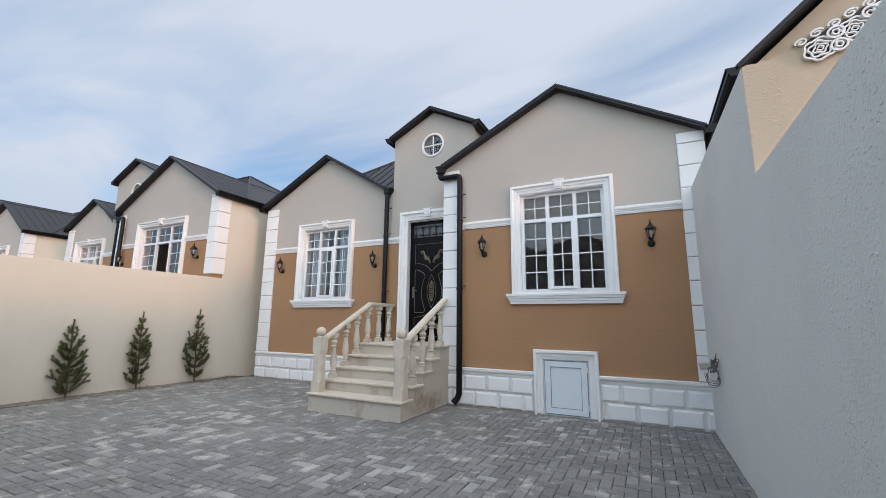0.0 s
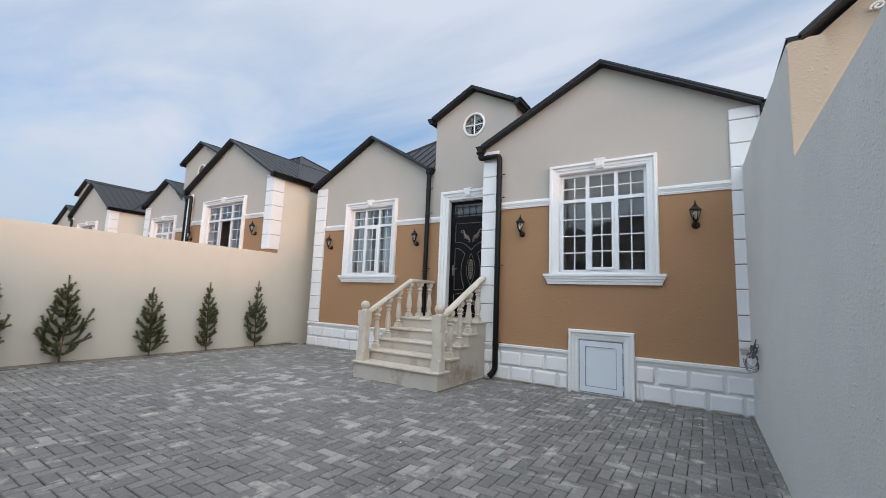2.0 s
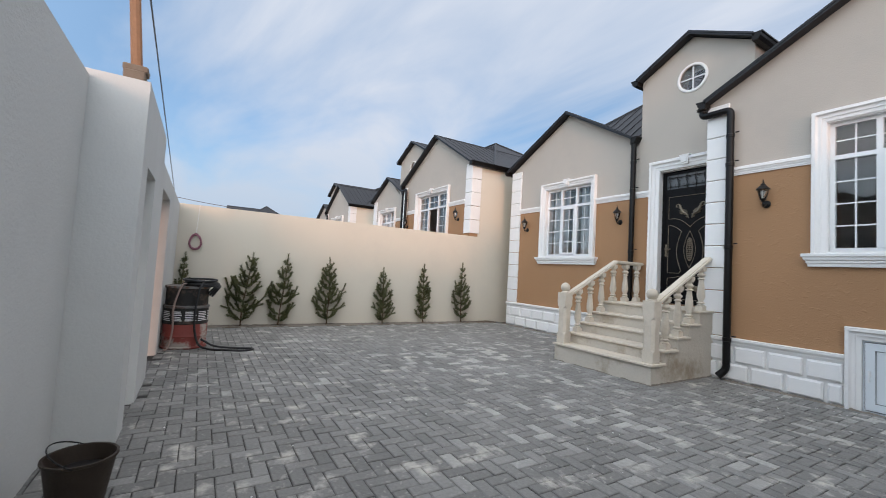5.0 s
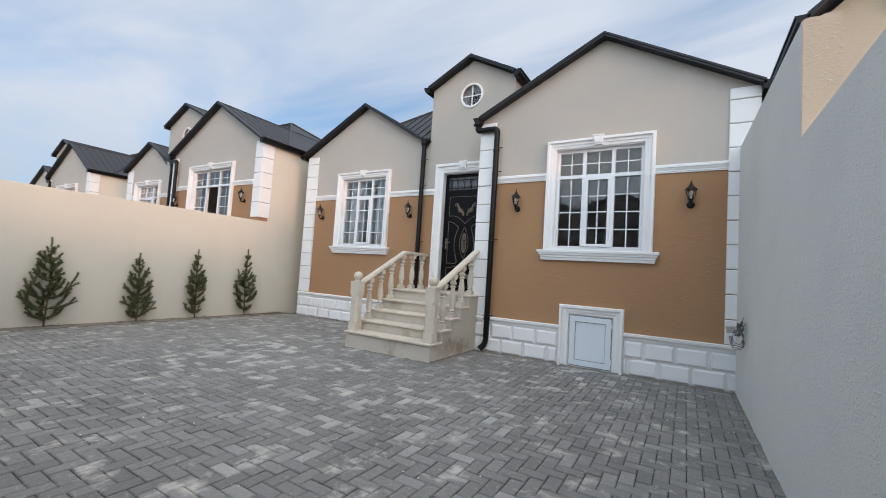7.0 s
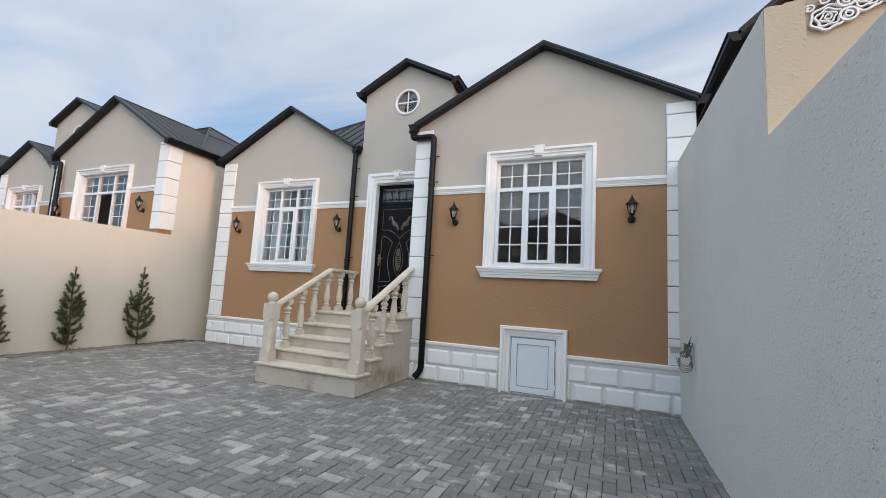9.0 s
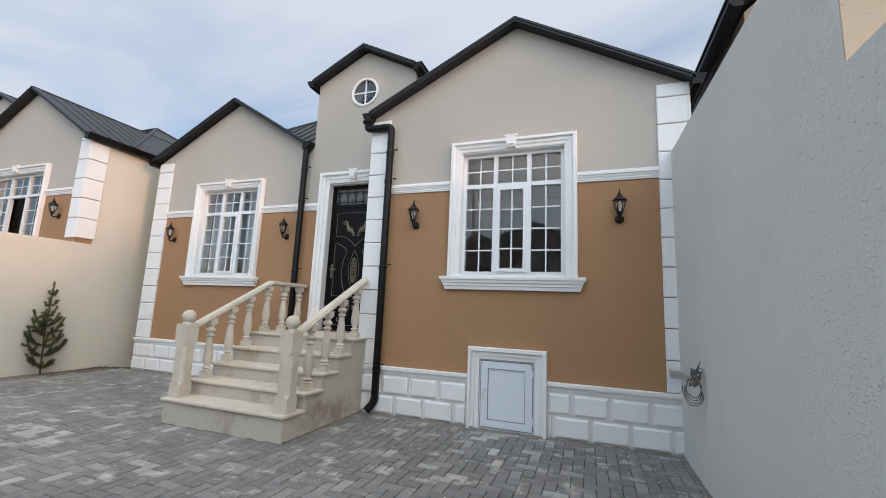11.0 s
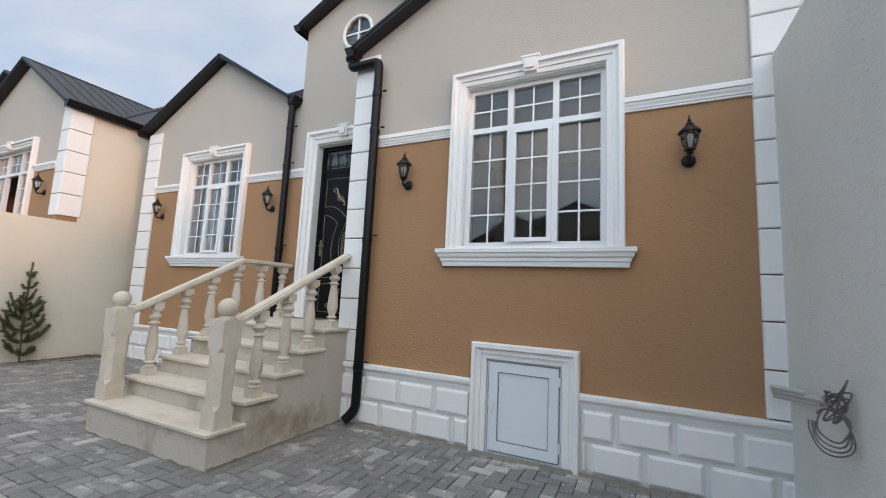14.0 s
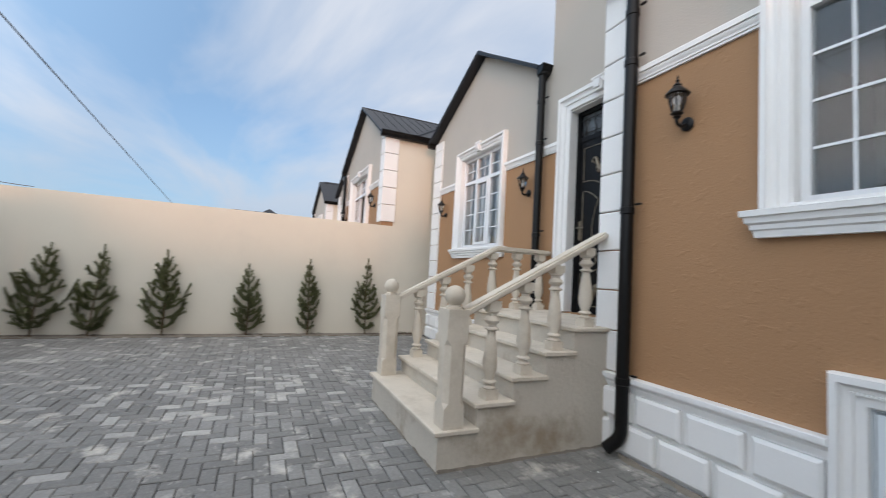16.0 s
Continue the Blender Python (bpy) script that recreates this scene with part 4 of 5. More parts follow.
part("keystone", keystone((d0 + d1) / 2 - 0.03, dz1 + 0.145, 7.50, 0.9), WHITE, door)
part("reveal", boxes((d0 - 0.004, d0 + 0.002, 7.48, 7.63, 1.035, dz1), (d1 - 0.002, d1 + 0.004, 7.48, 7.63, 1.035, dz1), (d0 + 0.002, d1 - 0.002, 7.48, 7.63, dz1 - 0.002, dz1 + 0.004)), WHITE, door, "white plastered reveal")
cx = (d0 + d1) / 2
face = door_y + 0.010


def strip(pts, r=0.006, name="moulding", material=BRONZE):
    bm = bmesh.new()
    tube(bm, [(x, face, z) for x, z in pts], r, 6)
    return part(name, bm, material, door)


def arc(x, z, rx, rz, a0, a1, n=18):
    return [(x + rx * math.cos(radians(a0 + (a1 - a0) * i / n)), z + rz * math.sin(radians(a0 + (a1 - a0) * i / n))) for i in range(n + 1)]


wl_, wr_ = d0 + 0.13, d1 - 0.13
half = (wr_ - wl_) / 2


def acanthus(s, base, rise):
    """A leafy scroll that climbs outward from the middle and curls over at its tip."""
    bm = bmesh.new()
    stem = [(cx + s * (0.03 + 0.16 * t), base + rise * (0.22 * t + 0.03 * math.sin(7 * t))) for t in [i / 14 for i in range(15)]]
    ex, ez = stem[-1]
    curl = [(ex + s * (0.045 - 0.045 * (1 - a / 11) * math.cos(a * 0.62)), ez + rise * 0.05 * (1 - a / 11) * math.sin(a * 0.62)) for a in range(1, 10)]
    line = stem + curl
    tube(bm, [(x, face - 0.005, z) for x, z in line], [0.010 + 0.016 * math.sin(math.pi * min(1.0, i / 17)) for i in range(len(line))], 8)
    for i in (1, 3, 5, 7, 9, 11, 13):
        x, z = stem[i]
        for side in (-1, 1):
            w = 0.046 * (1 - 0.4 * abs(i - 7) / 7)
            tube(bm, [(x, face - 0.004, z), (x + s * 0.4 * w + side * s * 0.5 * w, face - 0.008, z + rise * (0.5 * w - side * 0.8 * w)), (x + s * 1.2 * w + side * s * 0.3 * w, face - 0.003, z + rise * (0.9 * w - side * 0.9 * w))], [0.009, 0.013, 0.003], 6)
    part("scroll", bm, BRONZE, door, "bronze acanthus scroll", smooth=True)


for s in (-1, 1):
    e = cx + s * half
    # upper panel, its lower edge sweeping down to a point in the middle
    strip([(cx, 3.09), (e, 3.09), (e, 2.66)] + [(e - s * half * t, 2.66 - 0.17 * t ** 2.2 + 0.02 * math.sin(math.pi * t)) for t in [i / 14 for i in range(1, 15)]])
    # side panel, hollowed by the big lens
    strip([(e, 1.62), (e, 2.54)] + [(e - s * half * 0.62 * t, 2.54 - 0.13 * t ** 2) for t in [i / 6 for i in range(1, 7)]]
          + [(cx + s * (0.38 * half + 0.085 * math.sin(math.pi * t)), 2.41 - 0.74 * t) for t in [i / 16 for i in range(1, 17)]] + [(cx + s * 0.46 * half, 1.62), (e, 1.62)])
    # lower panel
    strip([(cx, 1.13), (e, 1.13), (e, 1.52)] + [(e - s * half * t, 1.52 + 0.10 * t ** 1.6) for t in [i / 12 for i in range(1, 13)]])
    acanthus(s, 2.66, 1)
    acanthus(s, 1.47, -1)
    # inner lens round the medallion
    strip([(cx + s * 0.105 * math.sin(math.pi * t), 1.72 + 0.70 * t) for t in [i / 20 for i in range(21)]], 0.005)
bm = bmesh.new()
for i in range(11):
    t = (i - 5) / 5
    w = 0.05 * math.cos(t * 1.35)
    for k in (-1, 0, 1):
        lathe(bm, [(0.004, face - 0.012), (0.013, face - 0.007), (0.015, face)], (cx + k * w * 0.75 * (0.8 if i % 2 else 1), 0, 2.07 + t * 0.19), 8, "y")
tube(bm, [(cx + 0.055 * math.cos(a), face - 0.002, 2.07 + 0.215 * math.sin(a)) for a in [2 * math.pi * i / 28 for i in range(29)]], 0.007, 6)
part("medallion", bm, BRONZE, door, "bronze filigree medallion", smooth=True)
bm = bmesh.new()
for k in range(6):
    x = d0 + 0.13 + k * (d1 - d0 - 0.26) / 5
    tube(bm, [(x + 0.018 * math.sin(2 * math.pi * t), door_y + 0.02, 3.245 + 0.26 * t) for t in [i / 12 for i in range(13)]], 0.008, 6)
    tube(bm, [(x + 0.035 + 0.03 * math.cos(a), door_y + 0.018, 3.43 + 0.03 * math.sin(a)) for a in [i * 0.55 for i in range(10)]], 0.006, 6)
    tube(bm, [(x - 0.03 + 0.03 * math.cos(a), door_y + 0.018, 3.31 + 0.03 * math.sin(a)) for a in [2 + i * 0.55 for i in range(10)]], 0.006, 6)
tube(bm, [(d0 + 0.06, door_y + 0.02, 3.29), (d1 - 0.06, door_y + 0.02, 3.29)], 0.006, 6)
tube(bm, [(d0 + 0.06, door_y + 0.02, 3.47), (d1 - 0.06, door_y + 0.02, 3.47)], 0.006, 6)
part("fanlight_grille", bm, IRON, door, "black wrought-iron scroll grille", smooth=True)
bm = bevelled(boxes((d0 + 0.075, d0 + 0.112, face - 0.012, face + 0.003, 1.93, 2.17)), 0.006)
handle = part("handle_plate", bm, BRONZE, door, "bronze handle plate")
bm = bmesh.new()
tube(bm, rounded([(d0 + 0.093, face - 0.01, 2.08), (d0 + 0.093, face - 0.06, 2.08), (d0 + 0.21, face - 0.06, 2.075)], 0.02), 0.009, 8)
part("lever", bm, BRONZE, handle, "", smooth=True)

# ---- basement hatch ----
h0, h1, hz0, hz1 = HATCH
part_y = 6.81
hf = 0.035
hatch_frame = part("basement_hatch", boxes((h0 + 0.002, h0 + hf, part_y + 0.02, part_y + 0.07, 0.0, hz1 - 0.002), (h1 - hf, h1 - 0.002, part_y + 0.02, part_y + 0.07, 0.0, hz1 - 0.002), (h0 + hf, h1 - hf, part_y + 0.02, part_y + 0.07, hz1 - hf, hz1 - 0.002), (h0 + hf, h1 - hf, part_y + 0.02, part_y + 0.07, 0.0, 0.03)), HATCHGREY, home, "pale grey plastic basement hatch")
a, b, c, d = h0 + hf - 0.008, h1 - hf + 0.006, 0.035, hz1 - hf + 0.006
bm = boxes((a, a + 0.085, part_y, part_y + 0.05, c, d), (b - 0.085, b, part_y, part_y + 0.05, c, d), (a + 0.085, b - 0.085, part_y, part_y + 0.05, c, c + 0.085), (a + 0.085, b - 0.085, part_y, part_y + 0.05, d - 0.085, d))
leaf = part("hatch_leaf", bm, HATCHGREY, hatch_frame)
part("hatch_panel", boxes((a + 0.085, b - 0.085, part_y + 0.018, part_y + 0.04, c + 0.085, d - 0.085)), HATCHGREY, hatch_frame, "smooth pale panel")
# grey strips draw the shade in the groove round the panel
g0, g1, g2, g3, gs = a + 0.085, b - 0.085, c + 0.085, d - 0.085, 0.008
part("gasket", boxes((g0, g0 + gs, part_y + 0.008, part_y + 0.0175, g2, g3), (g1 - gs, g1, part_y + 0.008, part_y + 0.0175, g2, g3), (g0 + gs, g1 - gs, part_y + 0.008, part_y + 0.0175, g2, g2 + gs), (g0 + gs, g1 - gs, part_y + 0.008, part_y + 0.0175, g3 - gs, g3)), GAPSHADE, hatch_frame, "grey strips for the shade in the panel groove")
# grey strips for the shade in the gap between the leaf and its frame
s0, s1, s3, sy0, sy1 = a - 0.011, b + 0.011, d + 0.011, part_y + 0.012, part_y + 0.0195
part("seal", boxes((s0, a - 0.001, sy0, sy1, c, s3), (b + 0.001, s1, sy0, sy1, c, s3), (a - 0.001, b + 0.001, sy0, sy1, d + 0.001, s3), (a - 0.001, b + 0.001, sy0, sy1, c - 0.012, c - 0.001)), GAPSHADE, hatch_frame, "grey strips for the shade in the leaf gap")
part("hatch_handle", bevelled(boxes((a + 0.025, a + 0.05, part_y - 0.014, part_y, 0.44, 0.50), (a + 0.03, a + 0.046, part_y - 0.035, part_y - 0.02, 0.36, 0.49)), 0.003), PVC, hatch_frame, "small white handle")
for z in (0.16, 0.72):
    part("hinge", bevelled(boxes((b + 0.002, b + 0.022, part_y - 0.012, part_y + 0.02, z - 0.04, z + 0.04)), 0.004), PVC, hatch_frame)
part("architrave", surround(h0 - 0.15, h1 + 0.15, -0.03, hz1 + 0.145, 0.15, 6.84, 0.085), WHITE, hatch_frame, "white moulded hatch surround")


# ---- wall lanterns ----
def lantern(x, y, z, label):
    """A black carriage lantern on a curled bracket; y is the wall's face."""
    th = thing("wall_lantern", (x, y, z), label, "lamp", "lanterns on the facades")
    bm = bmesh.new()
    lathe(bm, [(0.052, y - 0.001), (0.055, y - 0.012), (0.045, y - 0.024), (0.02, y - 0.032)], (x, 0, z - 0.13), 16, "y")
    part("back_plate", bm, IRON, th, "", True)
    bm = bmesh.new()
    tube(bm, rounded([(x, y - 0.02, z - 0.13), (x, y - 0.07, z - 0.165), (x, y - 0.125, z - 0.15), (x, y - 0.125, z - 0.10)], 0.03), 0.013, 8)
    part("bracket", bm, IRON, th, "", True)
    c = (x, y - 0.125, z)
    bm = bmesh.new()
    lathe(bm, [(0.012, -0.115), (0.03, -0.10), (0.022, -0.09), (0.045, -0.075), (0.04, -0.065)], c, 12)
    part("base_cup", bm, IRON, th, "", True)
    bm = bmesh.new()
    lathe(bm, [(0.027, -0.064), (0.044, -0.03), (0.055, 0.015), (0.062, 0.066)], c, 12)
    part("glass", bm, LAMPGLASS, th, "clear tapered lantern glass")
    for k in range(6):
        a = 2 * math.pi * k / 6
        bm = bmesh.new()
        tube(bm, [(c[0] + r * math.cos(a), c[1] + r * math.sin(a), z + h) for r, h in ((0.030, -0.066), (0.047, -0.03), (0.058, 0.015), (0.065, 0.07))], 0.005, 6)
        part("rib", bm, IRON, th)
    bm = bmesh.new()
    lathe(bm, [(0.078, 0.066), (0.086, 0.070), (0.084, 0.079), (0.052, 0.112), (0.030, 0.135), (0.033, 0.142), (0.020, 0.156), (0.010, 0.168)], c, 12)
    cap = part("cap", bm, IRON, th, "", True)
    bm = bmesh.new()
    lathe(bm, [(0.008, 0.165), (0.015, 0.18), (0.006, 0.192), (0.008, 0.205), (0.002, 0.225)], c, 10)
    part("finial", bm, IRON, cap, "", True)
    bm = bmesh.new()
    lathe(bm, [(0.012, -0.06), (0.012, -0.01), (0.02, 0.01), (0.021, 0.04), (0.008, 0.058)], c, 10)
    part("bulb", bm, PVC, th, "white bulb and holder", True)
    return th


LANTERN = "black carriage lantern with clear glass on "
first = lantern(-2.556, 6.84, 2.772, LANTERN + "an ochre wall")
for x, y, z in ((0.142, 6.84, 2.768), (-8.31, 7.50, 2.795), (-5.43, 7.50, 2.795)):
    copy_thing(first, pose(x, y, z))
for x in (-10.25, -13.75):
    next_lamp = copy_thing(first, pose(x, 6.46, 3.130))
    next_lamp["label"] = LANTERN + "the neighbouring house"


# ---- saplings along the boundary wall ----
def sapling(x, y, h, lean, spread, seed):
    """A young pine: thin stem and upswept shoots, each a brush of short needles."""
    rnd = random.Random(seed)
    th = thing("pine_sapling", (x, y, 0), "young green pine sapling against the cream wall", "tree", "saplings along the wall")
    bm = bmesh.new()
    spine = [Vector((x + rnd.uniform(-0.008, 0.008), y + lean * (t ** 1.2) + 0.015 * math.sin(5 * t + seed), -0.04 + h * t)) for t in [i / 10 for i in range(11)]]
    tube(bm, spine, [0.016 * (1 - 0.75 * i / 10) for i in range(11)], 7)

    def on_stem(t):
        k = min(9, int(t * 10))
        return spine[k].lerp(spine[k + 1], t * 10 - k)

    twigs = []
    t, turn = rnd.uniform(0.08, 0.12), rnd.uniform(0, 6)
    while t < 0.93:
        full = rnd.random() < 0.75
        for k in range(5 if t < 0.62 else 4):
            a = turn + k * 2 * math.pi / 5 + rnd.uniform(-0.35, 0.35)
            wide = (0.55 + t * 1.6 if t < 0.28 else 1.0) * min(1.0, max(0.14, (1.0 - t) / 0.72))
            ln = spread * wide * (rnd.uniform(0.62, 0.95) if full else rnd.uniform(0.35, 0.75)) * (1.45 if t < 0.4 and rnd.random() < 0.13 else 1)
            out = Vector((math.cos(a) * 0.45, math.sin(a), 0)).normalized()
            up = rnd.uniform(-0.12, 0.22) + 0.45 * t
            bend = rnd.uniform(0.35, 0.85)
            b0 = on_stem(min(0.97, t + rnd.uniform(-0.014, 0.014)))
            pts = [b0 + out * ln * (s - 0.18 * s ** 3) + Vector((rnd.gauss(0, 0.005), rnd.gauss(0, 0.006), ln * (up * s + bend * s ** 2.4))) for s in (0, 0.35, 0.7, 1.0)]
            shoots = [pts]
            if ln > 0.16:
                for q in (1, 2):
                    tip = pts[q] + (out * 0.7 + Vector((rnd.gauss(0, 0.35), rnd.gauss(0, 0.5), rnd.uniform(0.4, 1.0)))).normalized() * ln * rnd.uniform(0.22, 0.36)
                    shoots.append([pts[q], pts[q].lerp(tip, 0.35), pts[q].lerp(tip, 0.7), tip])
            for sh in shoots:
                sh = [Vector((max(p.x, WEST + 0.03), p.y, p.z)) for p in sh]
                tube(bm, sh, [0.006, 0.005, 0.004, 0.002], 5)
                twigs.append(sh)
        turn += 1.1
        t += rnd.uniform(0.085, 0.125)
    part("trunk", bm, BARK, th, "thin brown stem")
    verts, faces = [], []

    def brush(p, d, n, size):
        for _ in range(n):
            r = Vector((rnd.gauss(0, 1), rnd.gauss(0, 1), rnd.gauss(0, 1)))
            r = (r - d * r.dot(d)).normalized()
            v = (d * rnd.uniform(0.5, 1.4) + r * rnd.uniform(0.45, 0.9)).normalized()
            s = v.cross(r if abs(v.dot(r)) < 0.95 else v.orthogonal()).normalized() * 0.0034
            ln = size * rnd.uniform(0.65, 1.15)
            k = len(verts)
            tip = p + v * ln
            tip.x = max(tip.x, WEST + 0.006)
            verts.extend((p - s, p + s, p + v * ln * 0.6 + s * 0.8, tip))
            faces.append((k, k + 1, k + 2, k + 3))

    for pts in twigs:
        total = sum((q - p).length for p, q in zip(pts, pts[1:]))
        m = max(5, int(total / 0.020))
        for i in range(m):
            f = 0.2 + 2.8 * i / (m - 1)
            k = min(2, int(f))
            brush(pts[k].lerp(pts[k + 1], f - k), (pts[k + 1] - pts[k]).normalized(), 24, 0.062)
        brush(pts[-1], (pts[-1] - pts[-2]).normalized(), 22, 0.055)
    for i in range(46):
        t = 0.12 + 0.87 * i / 45
        brush(on_stem(min(t, 0.995)), Vector((0, 0, 1)), 22 if t > 0.6 else 14, 0.060 if t > 0.3 else 0.03)
    me = bpy.data.meshes.new("needles")
    me.from_pydata(verts, [], faces)
    me.materials.append(NEEDLE)
    ob = new("needles", me)
    ob.parent = th
    ob.location = (0, 0, 0)
    me.transform(Matrix.Translation(-ORIGIN[th.name]))
    ob["label"] = "dark green needles in open whorls"
    return th


TREES = [(-0.45, 1.52, 0.02, 0.30), (0.66, 1.60, 0.14, 0.56), (1.42, 1.62, 0.10, 0.42), (2.48, 1.60, -0.02, 0.54), (3.86, 1.43, -0.03, 0.38), (5.0, 1.60, -0.02, 0.35), (6.21, 1.70, -0.02, 0.39)]
for i, (y, h, lean, spread) in enumerate(TREES):
    sapling(WEST + 0.13, y, h, lean, spread, 40 + i)
strip_bed = part("planting_strip", bevelled(boxes((WEST + 0.002, WEST + 0.24, -0.55, 7.4, -0.03, 0.004)), 0.01), EARTH)
tagged(strip_bed, "narrow strip of bare earth at the foot of the wall", "soil", kind="structure")

# ---- drum, hoses, bucket ----
dx, dy = -7.47, -0.29
drum = thing("oil_drum", (dx, dy, 0), "battered steel drum, sooty black over worn red, by the wall", "drum")
bm = bmesh.new()
lathe(bm, [(0.30, 0.0), (0.312, 0.01), (0.312, 0.03), (0.302, 0.04), (0.302, 0.17), (0.310, 0.19), (0.302, 0.21), (0.302, 0.37)], (dx, dy, 0), 28)
part("lower_shell", bm, RUSTRED, drum, "worn red painted lower part", True)
bm = bmesh.new()
lathe(bm, [(0.302, 0.371), (0.309, 0.39), (0.302, 0.41), (0.302, 0.61)], (dx, dy, 0), 28)
part("middle_shell", bm, DRUMBLACK, drum, "black printed middle band", True)
bm = bmesh.new()
lathe(bm, [(0.302, 0.611), (0.318, 0.62), (0.318, 0.645), (0.296, 0.655)], (dx, dy, 0), 28)
part("hoop", bm, STEELRIM, drum, "scuffed bare steel hoop", True)
bm = bmesh.new()
lathe(bm, [(0.288, 0.656), (0.288, 0.90), (0.30, 0.915), (0.30, 0.94), (0.28, 0.94), (0.275, 0.70)], (dx, dy, 0), 28)
part("upper_shell", bm, DRUMBLACK, drum, "sooty rust-brown upper part", True)
bm = bmesh.new()
lathe(bm, [(0.301, 0.912), (0.307, 0.918), (0.307, 0.944), (0.299, 0.948)], (dx, dy, 0), 28)
part("rim", bm, STEELRIM, drum, "rusty top rim", True)
for row in range(6):
    for a0, sweep in ((-1.25, 0.55), (-0.58, 0.42), (-0.02, 0.50), (0.58, 0.5), (1.2, 0.45)):
        bm = bmesh.new()
        zb = 0.425 + row * 0.026
        pts = [(dx + 0.3045 * math.cos(a), dy + 0.3045 * math.sin(a)) for a in [a0 + sweep * (1 - 0.07 * (row % 3)) * i / 6 for i in range(7)]]
        vs = [[bm.verts.new((*p, zb + k * 0.014)) for p in pts] for k in (0, 1)]
        for i in range(6):
            bm.faces.new((vs[0][i], vs[0][i + 1], vs[1][i + 1], vs[1][i]))
        part("printed_line", bm, WHITE, drum, "faded white printed lines")


def coil(name, label, centre, r, turns, radius, material, axis="z", tail=()):
    rnd = random.Random(len(name) + int(r * 100))
    bm = bmesh.new()
    pts = []
    for i in range(turns * 20):
        a = 2 * math.pi * i / 20
        k = r * (1 + 0.10 * math.sin(a * 0.37 + 1) + rnd.uniform(-0.015, 0.015))
        rise = 0.018 * math.sin(a * 0.6) + i / 20 * radius * 0.9
        p = (k * math.cos(a), k * math.sin(a), rise) if axis == "z" else (rise * 0.6, k * 0.74 * math.cos(a) * (1 - 0.18 * math.sin(a)), k * 1.12 * math.sin(a))
        pts.append(Vector(centre) + Vector(p))
    pts += [Vector(t) for t in tail]
    tube(bm, pts, radius, 7)
    ob = part(name, bm, material, None, "", True)
    return tagged(ob, label, "hose")


def smooth_line(ctrl, n=8):
    """A soft curve through the points given."""
    c = [Vector(p) for p in ctrl]
    c = [2 * c[0] - c[1]] + c + [2 * c[-1] - c[-2]]
    out = []
    for p0, p1, p2, p3 in zip(c, c[1:], c[2:], c[3:]):
        for i in range(n):
            t = i / n
            out.append(0.5 * (2 * p1 + (p2 - p0) * t + (2 * p0 - 5 * p1 + 4 * p2 - p3) * t * t + (3 * p1 - p0 - 3 * p2 + p3) * t ** 3))
    return out + [c[-2]]


coil("rubber_hose", "black rubber hose coiled on top of the drum", (dx + 0.06, dy + 0.16, 0.955), 0.215, 6, 0.016, RUBBER, "z",
     smooth_line([(dx + 0.27, dy + 0.20, 1.03), (dx + 0.335, dy + 0.15, 0.90), (dx + 0.345, dy + 0.12, 0.60), (dx + 0.34, dy + 0.13, 0.30), (dx + 0.36, dy + 0.20, 0.08), (dx + 0.42, dy + 0.34, 0.017),
                  (dx + 0.52, dy + 0.52, 0.016), (dx + 0.62, dy + 0.75, 0.016), (dx + 0.60, dy + 0.90, 0.016), (dx + 0.50, dy + 0.93, 0.016), (dx + 0.40, dy + 0.72, 0.016), (dx + 0.36, dy + 0.42, 0.05), (dx + 0.34, dy + 0.22, 0.16)]))
bm = bmesh.new()
tube(bm, smooth_line([(dx + 0.12, dy + 0.05, 0.965), (dx + 0.25, dy - 0.05, 0.985), (dx + 0.325, dy - 0.10, 0.91), (dx + 0.325, dy - 0.16, 0.62), (dx + 0.32, dy - 0.15, 0.30), (dx + 0.335, dy - 0.19, 0.05), (dx + 0.36, dy - 0.24, 0.014)]), 0.013, 8)
tagged(part("pale_hose", bm, PALEHOSE, None, "", True), "pale dusty hose draped down the side of the drum", "hose")
bm = bmesh.new()
for k in range(3):
    tube(bm, [(dx + 0.08 + (0.16 + 0.012 * k) * math.cos(a), dy + 0.385 + (0.055 + 0.008 * k) * math.sin(a) - 0.02 * k, 0.87 + 0.018 * k + 0.09 * math.sin(a + 0.4)) for a in [2 * math.pi * i / 24 for i in range(25)]], 0.011, 7, False)
tagged(part("hose_loop", bm, RUBBER, None, "", True), "black hose loops hanging over the edge of the drum", "hose")
coil("hanging_hose", "faded purple hose coil hung on the cream wall", (WEST + 0.03, -0.28, 1.71), 0.135, 5, 0.010, PINKHOSE, "x")
bm = bmesh.new()
tube(bm, [(WEST + 0.03, -0.28, 1.85), (WEST + 0.012, -0.262, 2.15), (WEST + 0.010, -0.25, 2.47)], 0.005, 6)
tagged(part("string", bm, WHITE, None, "", True), "pale string holding the purple hose on the wall", "string")
bx, by = -2.84, -0.645
bucket = thing("bucket", (bx, by, 0), "rusty metal bucket with a wire handle on the paving", "bucket")
bm = bmesh.new()
lathe(bm, [(0.115, 0.0), (0.158, 0.27), (0.168, 0.275), (0.168, 0.288), (0.155, 0.288), (0.150, 0.27), (0.11, 0.02)], (bx, by, 0), 24)
part("pail", bm, BUCKET, bucket, "", True)
# black disc filling the inside of the pail
bm = bmesh.new()
lathe(bm, [(0.112, 0.03), (0.140, 0.20), (0.02, 0.205)], (bx, by, 0), 24)
part("contents", bm, PAILBLACK, bucket, "black disc inside the pail")
bm = bmesh.new()
tube(bm, [(bx + 0.166 * math.cos(a), by - 0.14 * math.sin(a), 0.275 + 0.075 * math.sin(a)) for a in [math.pi * i / 18 for i in range(19)]], 0.004, 6)
